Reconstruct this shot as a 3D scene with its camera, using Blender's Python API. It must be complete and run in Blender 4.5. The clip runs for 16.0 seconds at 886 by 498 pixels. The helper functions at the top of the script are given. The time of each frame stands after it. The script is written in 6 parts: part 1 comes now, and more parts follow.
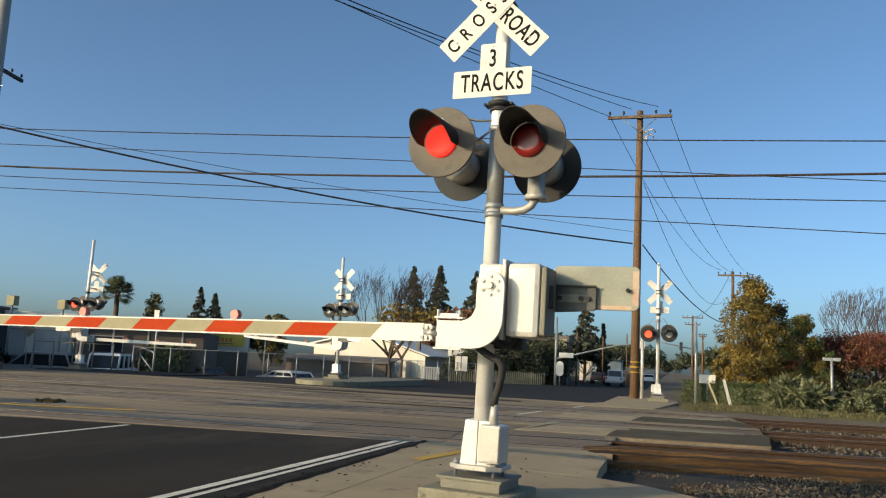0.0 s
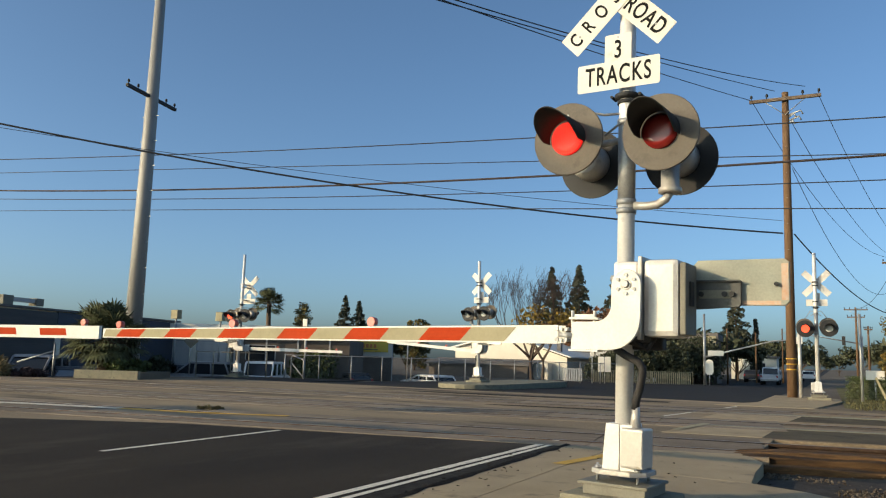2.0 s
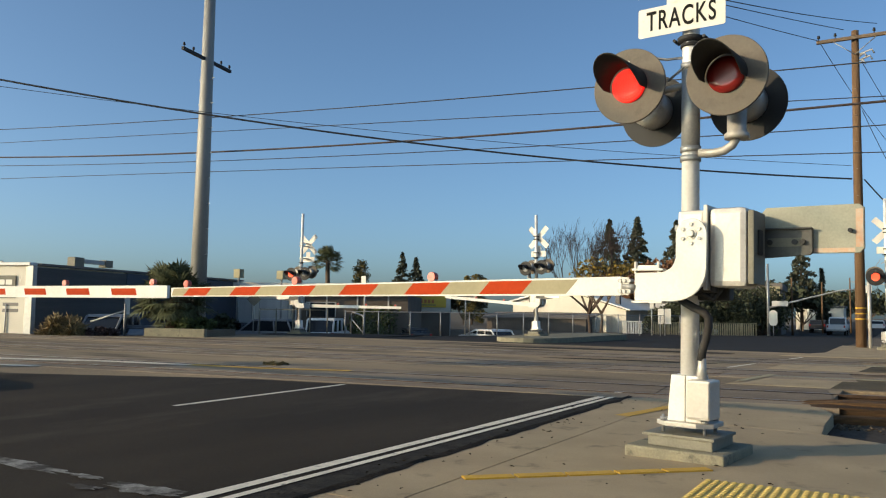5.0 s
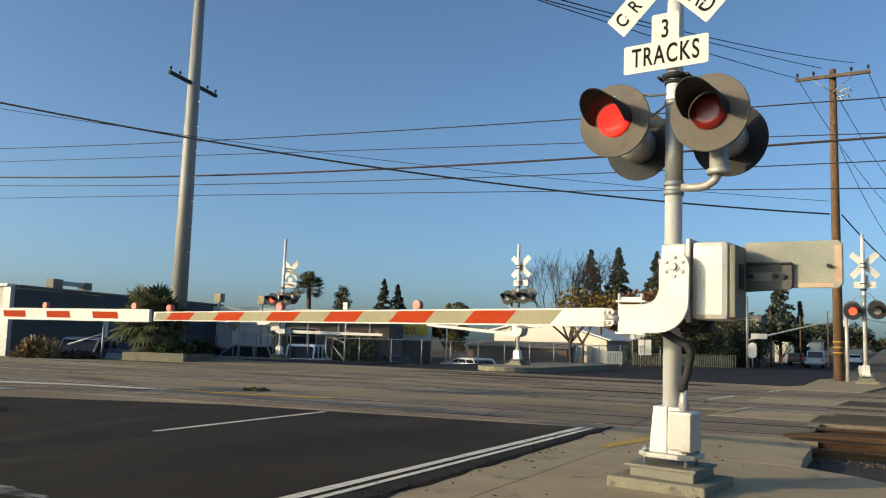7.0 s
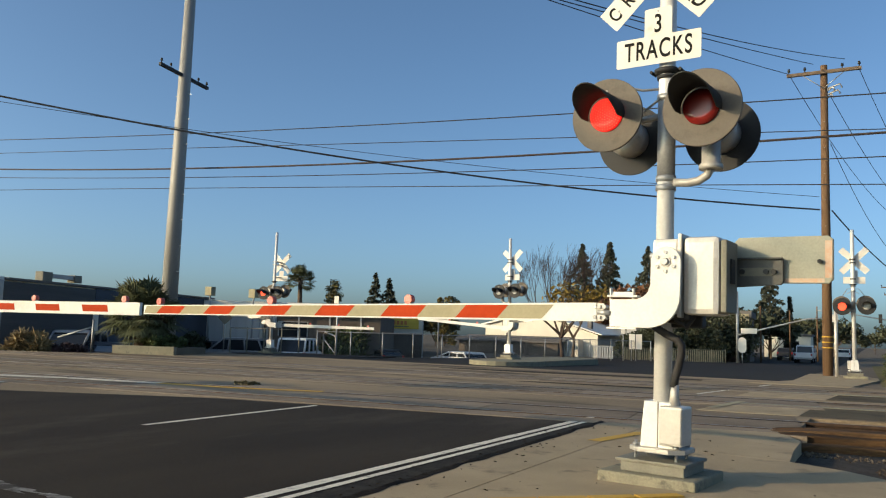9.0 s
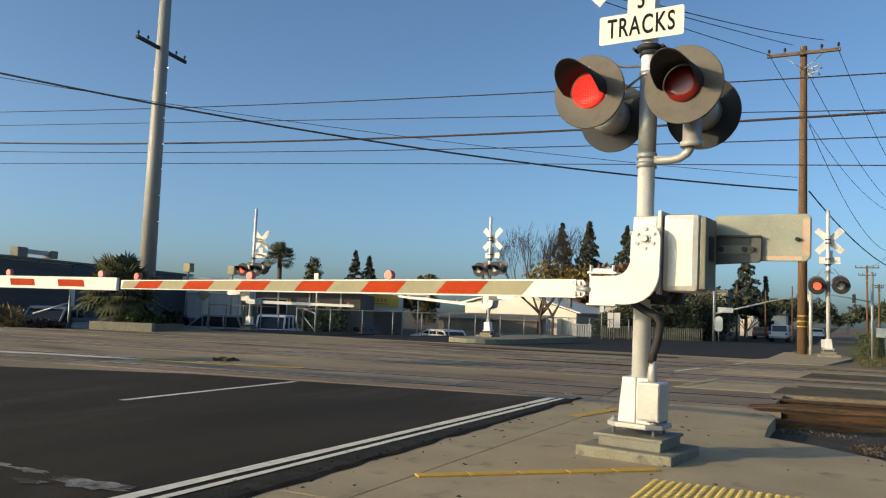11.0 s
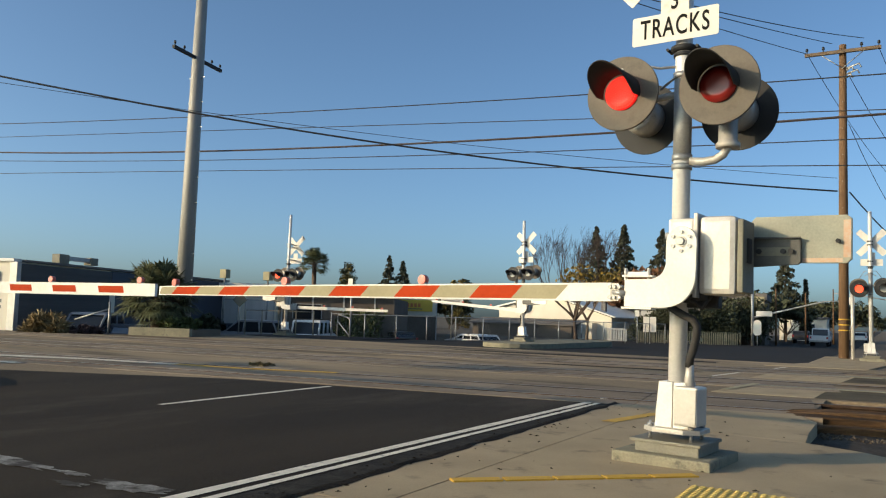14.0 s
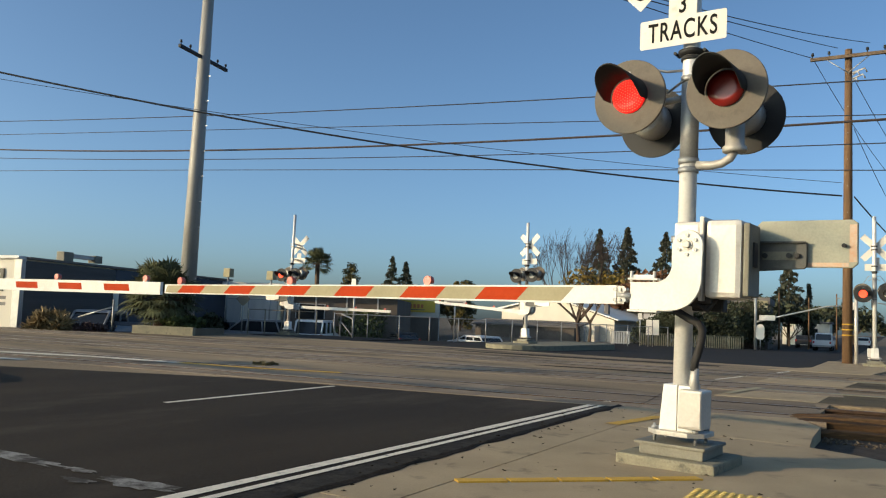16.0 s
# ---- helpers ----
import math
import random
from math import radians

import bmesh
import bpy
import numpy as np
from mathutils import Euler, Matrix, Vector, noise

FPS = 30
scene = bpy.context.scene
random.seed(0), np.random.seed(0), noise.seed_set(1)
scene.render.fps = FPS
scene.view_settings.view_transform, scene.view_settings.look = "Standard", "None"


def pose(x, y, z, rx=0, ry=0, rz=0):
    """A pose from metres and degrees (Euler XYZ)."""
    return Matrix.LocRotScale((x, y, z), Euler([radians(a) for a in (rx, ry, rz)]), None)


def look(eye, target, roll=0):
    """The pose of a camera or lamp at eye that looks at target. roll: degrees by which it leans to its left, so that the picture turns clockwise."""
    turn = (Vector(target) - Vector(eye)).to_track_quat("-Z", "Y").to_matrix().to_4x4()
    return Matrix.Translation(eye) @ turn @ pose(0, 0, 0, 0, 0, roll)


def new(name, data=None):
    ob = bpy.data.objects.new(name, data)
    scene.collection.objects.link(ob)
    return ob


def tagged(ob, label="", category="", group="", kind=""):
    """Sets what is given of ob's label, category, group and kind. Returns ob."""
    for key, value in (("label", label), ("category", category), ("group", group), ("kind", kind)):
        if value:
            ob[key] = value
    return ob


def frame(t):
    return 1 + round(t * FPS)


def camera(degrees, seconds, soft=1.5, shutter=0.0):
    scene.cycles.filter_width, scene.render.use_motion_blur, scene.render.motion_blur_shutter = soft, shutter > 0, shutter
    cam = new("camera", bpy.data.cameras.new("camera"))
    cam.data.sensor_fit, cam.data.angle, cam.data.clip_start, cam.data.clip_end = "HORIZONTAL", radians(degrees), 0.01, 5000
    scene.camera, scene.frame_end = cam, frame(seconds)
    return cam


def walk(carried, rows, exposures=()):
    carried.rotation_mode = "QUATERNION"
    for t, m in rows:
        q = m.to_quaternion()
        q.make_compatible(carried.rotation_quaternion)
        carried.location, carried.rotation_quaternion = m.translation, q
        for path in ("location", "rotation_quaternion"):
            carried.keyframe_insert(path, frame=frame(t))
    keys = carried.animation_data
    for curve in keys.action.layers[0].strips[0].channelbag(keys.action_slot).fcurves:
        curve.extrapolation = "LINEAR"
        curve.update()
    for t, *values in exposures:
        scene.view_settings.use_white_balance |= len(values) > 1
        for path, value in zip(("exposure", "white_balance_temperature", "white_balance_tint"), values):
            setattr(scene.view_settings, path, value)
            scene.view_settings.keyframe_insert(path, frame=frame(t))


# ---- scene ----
cam = camera(57.9, 16.0, soft=1.15)
walk(cam, [
    (0, pose(-0.016, -0.083, 1.177, 98.01, -2.85, 15.60)),
    (0.5, pose(-0.022, -0.095, 1.172, 98.20, -2.99, 18.23)),
    (1, pose(-0.003, -0.152, 1.203, 95.86, -1.32, 19.74)),
    (1.5, pose(0.001, 0.001, 1.190, 96.96, -1.51, 22.17)),
    (2, pose(0.015, 0.008, 1.192, 97.78, -1.61, 25.64)),
    (2.5, pose(-0.013, -0.012, 1.210, 97.10, 0.23, 27.94)),
    (3, pose(-0.044, -0.029, 1.189, 95.04, 0.29, 31.96)),
    (3.5, pose(-0.034, -0.008, 1.186, 94.35, -0.27, 31.79)),
    (4, pose(-0.033, 0.034, 1.179, 94.33, -0.50, 30.62)),
    (6.5, pose(-0.035, -0.031, 1.192, 95.52, -1.30, 29.04)),
    (7, pose(-0.037, -0.046, 1.189, 96.50, -1.64, 28.35)),
    (7.5, pose(-0.037, -0.042, 1.192, 96.57, -1.44, 28.05)),
    (8, pose(-0.031, -0.061, 1.190, 96.44, -1.78, 28.86)),
    (8.5, pose(-0.038, -0.043, 1.187, 95.62, -2.00, 28.08)),
    (9, pose(-0.046, -0.034, 1.192, 96.09, -1.79, 27.73)),
    (11.5, pose(-0.059, 0.001, 1.170, 94.43, -1.95, 26.03)),
    (12, pose(-0.053, 0.028, 1.177, 94.79, -1.44, 26.29)),
    (12.5, pose(-0.047, 0.002, 1.173, 95.28, -1.38, 28.41)),
    (13, pose(-0.049, -0.006, 1.170, 95.04, -1.84, 29.33)),
    (13.5, pose(-0.055, -0.015, 1.173, 94.80, -1.95, 29.36)),
    (14, pose(-0.059, -0.012, 1.168, 94.84, -1.84, 28.70)),
    (14.5, pose(-0.057, -0.008, 1.173, 94.81, -2.17, 27.89)),
    (15, pose(-0.062, -0.025, 1.166, 95.12, -2.19, 27.94)),
    (15.5, pose(-0.069, -0.041, 1.169, 95.22, -2.36, 28.25)),
    (16, pose(-0.074, -0.043, 1.166, 94.91, -2.38, 28.87)),
])

# ---- light ----
SUN_TO = Vector((-0.69, -0.715, 0.25)).normalized()
world = bpy.data.worlds.new("world")
scene.world = world
world.use_nodes = True
wn = world.node_tree.nodes
sky = wn.new("ShaderNodeTexSky")
sky.sky_type = "NISHITA"
sky.sun_disc = False
sky.sun_elevation = math.asin(SUN_TO.z)
sky.sun_rotation = math.atan2(SUN_TO.x, SUN_TO.y)
sky.altitude = 10
sky.air_density, sky.dust_density, sky.ozone_density = 0.6, 2.5, 1.5
wn["Background"].inputs["Strength"].default_value = 0.15
tint = wn.new("ShaderNodeMix")
tint.data_type, tint.blend_type = "RGBA", "MULTIPLY"
tint.inputs["Factor"].default_value = 1.0
tint.inputs["B"].default_value = (0.96, 1.2, 1.27, 1)
world.node_tree.links.new(sky.outputs[0], tint.inputs["A"])
world.node_tree.links.new(tint.outputs["Result"], wn["Background"].inputs["Color"])
sun = bpy.data.lights.new("sun", "SUN")
sun.energy, sun.angle, sun.color = 3.4, radians(0.5), (1.0, 0.775, 0.48)
sun_ob = new("sun", sun)
sun_ob.matrix_world = look(SUN_TO * 60, (0, 0, 0))
scene.view_settings.exposure = 0.13

# ---- materials ----


def surf(name, a, b=None, scale=4.0, rough=0.6, metal=0.0, bump=0.2, fine=40.0, spots=None, spot_scale=1.2, spot_at=0.62, random=0.0, stretch=(1, 1, 1)):
    """A surface of two colours at two scales of noise, with fine relief and stains of a third colour."""
    m = bpy.data.materials.new(name)
    m.use_nodes = True
    n, l = m.node_tree.nodes, m.node_tree.links
    p = n["Principled BSDF"]
    p.inputs["Roughness"].default_value = rough
    p.inputs["Metallic"].default_value = metal
    if rough >= 0.8:
        p.inputs["Specular IOR Level"].default_value = 0.12
    b = b or tuple(c * 0.75 for c in a)
    co = n.new("ShaderNodeTexCoord")
    mp = n.new("ShaderNodeMapping")
    mp.inputs["Scale"].default_value = stretch
    l.new(co.outputs["Object"], mp.inputs["Vector"])
    n1, n2 = n.new("ShaderNodeTexNoise"), n.new("ShaderNodeTexNoise")
    n1.inputs["Scale"].default_value, n1.inputs["Detail"].default_value = scale, 5
    n2.inputs["Scale"].default_value, n2.inputs["Detail"].default_value = fine, 3
    for t in (n1, n2):
        l.new(mp.outputs[0], t.inputs["Vector"])
    mix = n.new("ShaderNodeMath")
    mix.operation = "MULTIPLY_ADD"
    mix.inputs[1].default_value = 0.45
    l.new(n2.outputs[0], mix.inputs[0])
    half = n.new("ShaderNodeMath")
    half.operation = "MULTIPLY"
    half.inputs[1].default_value = 0.6
    l.new(n1.outputs[0], half.inputs[0])
    l.new(half.outputs[0], mix.inputs[2])
    ramp = n.new("ShaderNodeValToRGB")
    ramp.color_ramp.elements[0].position, ramp.color_ramp.elements[1].position = 0.36, 0.68
    ramp.color_ramp.elements[0].color, ramp.color_ramp.elements[1].color = (*b, 1), (*a, 1)
    l.new(mix.outputs[0], ramp.inputs[0])
    out = ramp.outputs[0]
    if spots:
        n3 = n.new("ShaderNodeTexNoise")
        n3.inputs["Scale"].default_value, n3.inputs["Detail"].default_value, n3.inputs["Roughness"].default_value = spot_scale, 8, 0.65
        l.new(mp.outputs[0], n3.inputs["Vector"])
        r3 = n.new("ShaderNodeValToRGB")
        r3.color_ramp.elements[0].position, r3.color_ramp.elements[1].position = spot_at - 0.06, spot_at + 0.08
        l.new(n3.outputs[0], r3.inputs[0])
        mx = n.new("ShaderNodeMix")
        mx.data_type = "RGBA"
        l.new(r3.outputs[0], mx.inputs["Factor"])
        l.new(out, mx.inputs["A"])
        mx.inputs["B"].default_value = (*spots, 1)
        out = mx.outputs["Result"]
    if random:
        info = n.new("ShaderNodeObjectInfo")
        geo = n.new("ShaderNodeNewGeometry")
        add = n.new("ShaderNodeMath")
        l.new(info.outputs["Random"], add.inputs[0])
        l.new(geo.outputs["Random Per Island"], add.inputs[1])
        fr = n.new("ShaderNodeMath")
        fr.operation = "FRACT"
        l.new(add.outputs[0], fr.inputs[0])
        mr = n.new("ShaderNodeMapRange")
        mr.inputs["To Min"].default_value, mr.inputs["To Max"].default_value = 1 - random, 1 + random
        l.new(fr.outputs[0], mr.inputs["Value"])
        hs = n.new("ShaderNodeHueSaturation")
        l.new(mr.outputs[0], hs.inputs["Value"])
        l.new(out, hs.inputs["Color"])
        out = hs.outputs[0]
    l.new(out, p.inputs["Base Color"])
    if bump:
        bp = n.new("ShaderNodeBump")
        bp.inputs["Strength"].default_value, bp.inputs["Distance"].default_value = bump, 0.02
        l.new(mix.outputs[0], bp.inputs["Height"])
        l.new(bp.outputs[0], p.inputs["Normal"])
    return m


def leaf_mat(name, a, b, random=0.35):
    m = surf(name, a, b, scale=0.8, rough=0.65, bump=0, fine=6, random=random)
    p = m.node_tree.nodes["Principled BSDF"]
    p.inputs["Specular IOR Level"].default_value = 0.25
    p.inputs["Transmission Weight"].default_value = 0.0
    return m


def glow(name, colour, strength):
    m = bpy.data.materials.new(name)
    m.use_nodes = True
    p = m.node_tree.nodes["Principled BSDF"]
    p.inputs["Base Color"].default_value = (*colour, 1)
    p.inputs["Emission Color"].default_value = (*colour, 1)
    p.inputs["Emission Strength"].default_value = strength
    return m


ASPHALT = surf("asphalt_dark", (0.049, 0.0367, 0.0236), (0.022, 0.0168, 0.0113), 0.7, 0.9, bump=0.5, fine=90, spots=(0.065, 0.051, 0.037), spot_scale=0.5, spot_at=0.6, stretch=(1.0, 0.3, 1))
ASPHALT_OLD = surf("asphalt_dusty", (0.40, 0.295, 0.18), (0.18, 0.136, 0.088), 0.55, 0.9, bump=0.5, fine=60, spots=(0.075, 0.06, 0.044), spot_scale=0.5, spot_at=0.57, stretch=(0.22, 1.0, 1))
ASPHALT_FAR = surf("asphalt_far", (0.036, 0.03, 0.024), (0.024, 0.02, 0.016), 0.3, 0.85, bump=0.3, fine=30)
GUTTER = surf("gutter_asphalt", (0.05, 0.043, 0.034), (0.02, 0.018, 0.015), 6, 0.95, bump=1.0, fine=45, spots=(0.02, 0.018, 0.015), spot_scale=9, spot_at=0.55)
CONCRETE = surf("pavement_concrete", (0.43, 0.33, 0.205), (0.32, 0.245, 0.152), 1.3, 0.9, bump=0.5, fine=110, spots=(0.19, 0.15, 0.1), spot_scale=2.2, spot_at=0.64)
CONC_BLOCK = surf("weathered_concrete", (0.29, 0.26, 0.18), (0.2, 0.18, 0.13), 5, 0.92, bump=0.6, fine=60, spots=(0.11, 0.1, 0.08), spot_scale=7)
STEEL_PLATE = surf("grey_steel_plate", (0.23, 0.212, 0.16), (0.16, 0.147, 0.113), 5, 0.7, 0.2, 0.3, 50)
DIRT = surf("dirt", (0.2, 0.16, 0.115), (0.12, 0.095, 0.07), 0.6, 0.95, bump=0.8, fine=20)
OLIVE_ASPHALT = surf("olive_brown_asphalt", (0.13, 0.102, 0.062), (0.075, 0.06, 0.038), 0.8, 0.92, bump=0.6, fine=50, spots=(0.05, 0.042, 0.03), spot_scale=1.5, spot_at=0.6)
GRASS = surf("dry_grass_soil", (0.2, 0.17, 0.07), (0.11, 0.095, 0.04), 0.8, 0.95, bump=0.9, fine=15)
BALLAST = surf("ballast_stone", (0.15, 0.12, 0.085), (0.06, 0.048, 0.036), 3, 0.95, bump=0.6, fine=30, random=0.55)
BALLAST_BED = surf("ballast_bed", (0.085, 0.07, 0.055), (0.04, 0.034, 0.028), 5, 0.95, bump=1.0, fine=22)
RUST = surf("rusty_rail", (0.10, 0.06, 0.038), (0.055, 0.036, 0.026), 8, 0.8, 0.3, 0.4, 60)
RAIL_TOP = surf("worn_rail_head", (0.2, 0.18, 0.16), (0.12, 0.1, 0.09), 8, 0.45, 0.8, 0.1, 60)
FLANGE = surf("flangeway_gap", (0.03, 0.026, 0.023), (0.015, 0.014, 0.013), 6, 0.95, bump=0.6)
TIMBER = surf("weathered_timber", (0.15, 0.082, 0.036), (0.045, 0.028, 0.016), 5, 0.9, bump=0.9, fine=30, spots=(0.03, 0.022, 0.017), spot_scale=3, spot_at=0.58, random=0.3, stretch=(0.25, 3, 3))
SLEEPER = surf("sleeper_wood", (0.12, 0.085, 0.06), (0.06, 0.045, 0.034), 6, 0.95, bump=0.8, fine=25, random=0.3, stretch=(3, 0.4, 3))
WHITE_PAINT = surf("white_road_paint", (0.82, 0.74, 0.6), (0.62, 0.56, 0.45), 7, 0.8, bump=0.3, fine=60, spots=(0.1, 0.09, 0.08), spot_scale=8, spot_at=0.64)
WORN_PAINT = surf("worn_white_paint", (0.4, 0.38, 0.34), (0.2, 0.19, 0.17), 7, 0.9, bump=0.3, fine=60, spots=(0.06, 0.052, 0.045), spot_scale=3.5, spot_at=0.47)
PANEL = surf("crossing_panel", (0.31, 0.238, 0.165), (0.17, 0.132, 0.095), 1.5, 0.9, bump=0.4, fine=70, spots=(0.09, 0.075, 0.06), spot_scale=1.4, spot_at=0.62, random=0.18, stretch=(0.5, 1, 1))
LITTER = surf("leaf_litter", (0.045, 0.032, 0.02), (0.014, 0.011, 0.008), 25, 0.95, bump=1.0, fine=80)
YELLOW_PAINT = surf("yellow_paint", (0.62, 0.36, 0.03), (0.46, 0.26, 0.03), 7, 0.75, bump=0.3, fine=60, spots=(0.25, 0.18, 0.08), spot_scale=7, spot_at=0.66)
YELLOW_TACT = surf("yellow_tactile", (0.66, 0.47, 0.12), (0.52, 0.36, 0.09), 5, 0.7, bump=0.1, fine=60, spots=(0.2, 0.15, 0.08), spot_scale=6, spot_at=0.68)
SILVER = surf("aluminium_paint", (0.6, 0.56, 0.5), (0.48, 0.445, 0.395), 2.5, 0.42, 0.25, 0.05, 40, spots=(0.34, 0.3, 0.25), spot_scale=5, spot_at=0.64)
SILVER_BRIGHT = surf("fresh_aluminium_paint", (0.76, 0.73, 0.68), (0.64, 0.61, 0.56), 2.5, 0.38, 0.1, 0.04, 40, spots=(0.42, 0.37, 0.31), spot_scale=5, spot_at=0.66)
# steel darkened in colour for the gate machine's shadow on the counterweight arm
SHADED_STEEL = surf("steel_in_shadow", (0.1, 0.1, 0.09), (0.065, 0.064, 0.058), 5, 0.6, 0.3, 0.2, 50)
SILVER_OLD = surf("weathered_aluminium", (0.52, 0.485, 0.43), (0.42, 0.39, 0.345), 4, 0.5, 0.35, 0.04, 40, spots=(0.25, 0.22, 0.19), spot_scale=6, spot_at=0.64)
GALV = surf("galvanised_steel", (0.42, 0.41, 0.39), (0.3, 0.3, 0.29), 6, 0.5, 0.5, 0.15, 50)
DISC_FACE = surf("faded_disc_black", (0.155, 0.128, 0.097), (0.12, 0.1, 0.077), 3, 0.75, 0.0, 0.1, 50, spots=(0.085, 0.072, 0.058), spot_scale=4, spot_at=0.66)
BLACK = surf("matt_black", (0.022, 0.021, 0.02), (0.014, 0.014, 0.014), 6, 0.7, 0.0, 0.1, 50)
RUBBER = surf("black_rubber_hose", (0.03, 0.026, 0.023), (0.018, 0.016, 0.015), 8, 0.75, 0.0, 0.3, 40)
SIGN_WHITE = surf("sign_white", (0.74, 0.69, 0.6), (0.66, 0.61, 0.53), 3, 0.55, 0.0, 0.05, 60, spots=(0.5, 0.44, 0.36), spot_scale=4, spot_at=0.7)
LETTER = surf("sign_black", (0.018, 0.017, 0.016), (0.012, 0.012, 0.011), 5, 0.9, bump=0)
ARM_WHITE = surf("gate_arm_white", (0.8, 0.775, 0.71), (0.7, 0.665, 0.595), 4, 0.8, bump=0.05, spots=(0.55, 0.5, 0.43), spot_scale=3, spot_at=0.7)
ARM_BEIGE = surf("reflective_beige", (0.38, 0.33, 0.21), (0.32, 0.28, 0.175), 6, 0.85, bump=0.05)
ARM_RED = surf("reflective_red", (0.46, 0.052, 0.012), (0.38, 0.042, 0.01), 6, 0.85, bump=0.05)
PLATE_GREY = surf("counterweight_grey", (0.36, 0.35, 0.27), (0.27, 0.265, 0.21), 4, 0.75, 0.0, 0.15, 50, spots=(0.2, 0.18, 0.13), spot_scale=5, spot_at=0.68)
TAPE = surf("faded_orange_tape", (0.55, 0.3, 0.17), (0.5, 0.42, 0.33), 14, 0.7, bump=0.1)
LENS = bpy.data.materials.new("red_lens_unlit")
LENS.use_nodes = True
lp = LENS.node_tree.nodes["Principled BSDF"]
lp.inputs["Base Color"].default_value = (0.2, 0.014, 0.011, 1)
lp.inputs["Roughness"].default_value = 0.22
LENS_CLEAR = surf("grey_lens", (0.62, 0.6, 0.56), (0.5, 0.48, 0.45), 9, 0.15, 0.0, 0.1)
LED = glow("red_led_lit", (0.9, 0.012, 0.008), 0.85)
LED_HOT = glow("red_led_point", (1.0, 0.16, 0.09), 1.5)
LED_FAR = glow("red_lamp_lit", (1.0, 0.1, 0.04), 1.8)
ARM_LAMP = surf("gate_arm_lamp_red", (0.6, 0.11, 0.07), (0.5, 0.08, 0.05), 8, 0.3, bump=0)
POLE_WOOD = surf("utility_pole_wood", (0.2, 0.12, 0.065), (0.125, 0.074, 0.042), 3, 0.9, bump=0.6, fine=30, stretch=(5, 5, 0.35), spots=(0.09, 0.055, 0.033), spot_scale=2, spot_at=0.64)
CROSSARM_WOOD = surf("grey_crossarm_wood", (0.2, 0.145, 0.1), (0.12, 0.085, 0.06), 5, 0.9, bump=0.4)
POLE_STEEL = surf("steel_pole_grey", (0.34, 0.32, 0.28), (0.27, 0.255, 0.23), 2, 0.6, 0.2, 0.1, 20, stretch=(1, 1, 0.3))
WIRE = surf("cable_dark", (0.035, 0.033, 0.032), (0.025, 0.024, 0.023), 3, 0.6, bump=0)
WIRE_BROWN = surf("cable_brown", (0.06, 0.042, 0.035), (0.045, 0.033, 0.028), 3, 0.6, bump=0)
STUCCO = surf("white_stucco", (0.76, 0.7, 0.58), (0.66, 0.6, 0.49), 0.8, 0.85, bump=0.3, fine=25, spots=(0.55, 0.49, 0.4), spot_scale=0.9, spot_at=0.68)
WALL_NAVY = surf("navy_wall", (0.05, 0.06, 0.08), (0.042, 0.05, 0.066), 0.6, 0.7, bump=0.1, fine=20)
WALL_GREY = surf("pale_metal_cladding", (0.55, 0.53, 0.5), (0.45, 0.43, 0.41), 0.5, 0.7, bump=0.1, fine=12, stretch=(6, 6, 0.4))
WALL_BROWN = surf("brown_board_wall", (0.15, 0.125, 0.105), (0.11, 0.09, 0.075), 0.6, 0.85, bump=0.3, fine=15)
ROOF_WHITE = surf("white_roof_edge", (0.8, 0.78, 0.72), (0.7, 0.68, 0.62), 0.7, 0.7, bump=0.1, fine=12)
ROOF_GREY = surf("grey_roof", (0.2, 0.18, 0.165), (0.13, 0.12, 0.11), 0.8, 0.9, bump=0.4, fine=12)
YELLOW_SIGN = surf("yellow_sign", (0.75, 0.52, 0.07), (0.66, 0.45, 0.06), 2, 0.6, bump=0)
ORANGE_BAND = surf("orange_stripe", (0.6, 0.2, 0.06), (0.52, 0.17, 0.05), 2, 0.6, bump=0)
BLUE_BAND = surf("blue_stripe", (0.08, 0.12, 0.3), (0.07, 0.1, 0.25), 2, 0.6, bump=0)
BOARD_OLIVE = surf("olive_sign_board", (0.16, 0.145, 0.11), (0.13, 0.12, 0.09), 2, 0.7, bump=0)
BAR_GREY = surf("grey_marking", (0.22, 0.2, 0.17), (0.17, 0.155, 0.135), 3, 0.7, bump=0)
BAR_DARK = surf("dark_marking", (0.09, 0.085, 0.075), (0.065, 0.06, 0.055), 3, 0.7, bump=0)
SIDING = surf("grey_horizontal_siding", (0.115, 0.113, 0.11), (0.085, 0.084, 0.084), 0.6, 0.85, bump=0.2, fine=14, stretch=(1, 0.2, 5))
BAR_RED = surf("faded_red_marking", (0.6, 0.3, 0.24), (0.5, 0.25, 0.2), 3, 0.7, bump=0)
GLASS = bpy.data.materials.new("dark_window_glass")
GLASS.use_nodes = True
gp = GLASS.node_tree.nodes["Principled BSDF"]
gp.inputs["Base Color"].default_value = (0.02, 0.023, 0.027, 1)
gp.inputs["Roughness"].default_value = 0.08
CAR_WHITE = surf("white_car_paint", (0.75, 0.74, 0.72), (0.7, 0.69, 0.67), 2, 0.3, bump=0)
CAR_GREY = surf("grey_car_paint", (0.25, 0.25, 0.26), (0.22, 0.22, 0.23), 2, 0.3, bump=0)
CAR_DARK = surf("dark_car_paint", (0.03, 0.032, 0.036), (0.025, 0.026, 0.03), 2, 0.3, bump=0)
TYRE = surf("tyre_rubber", (0.025, 0.024, 0.023), (0.018, 0.018, 0.017), 5, 0.9, bump=0.2)
TAIL = surf("tail_light_red", (0.35, 0.02, 0.02), (0.3, 0.02, 0.02), 4, 0.3, bump=0)
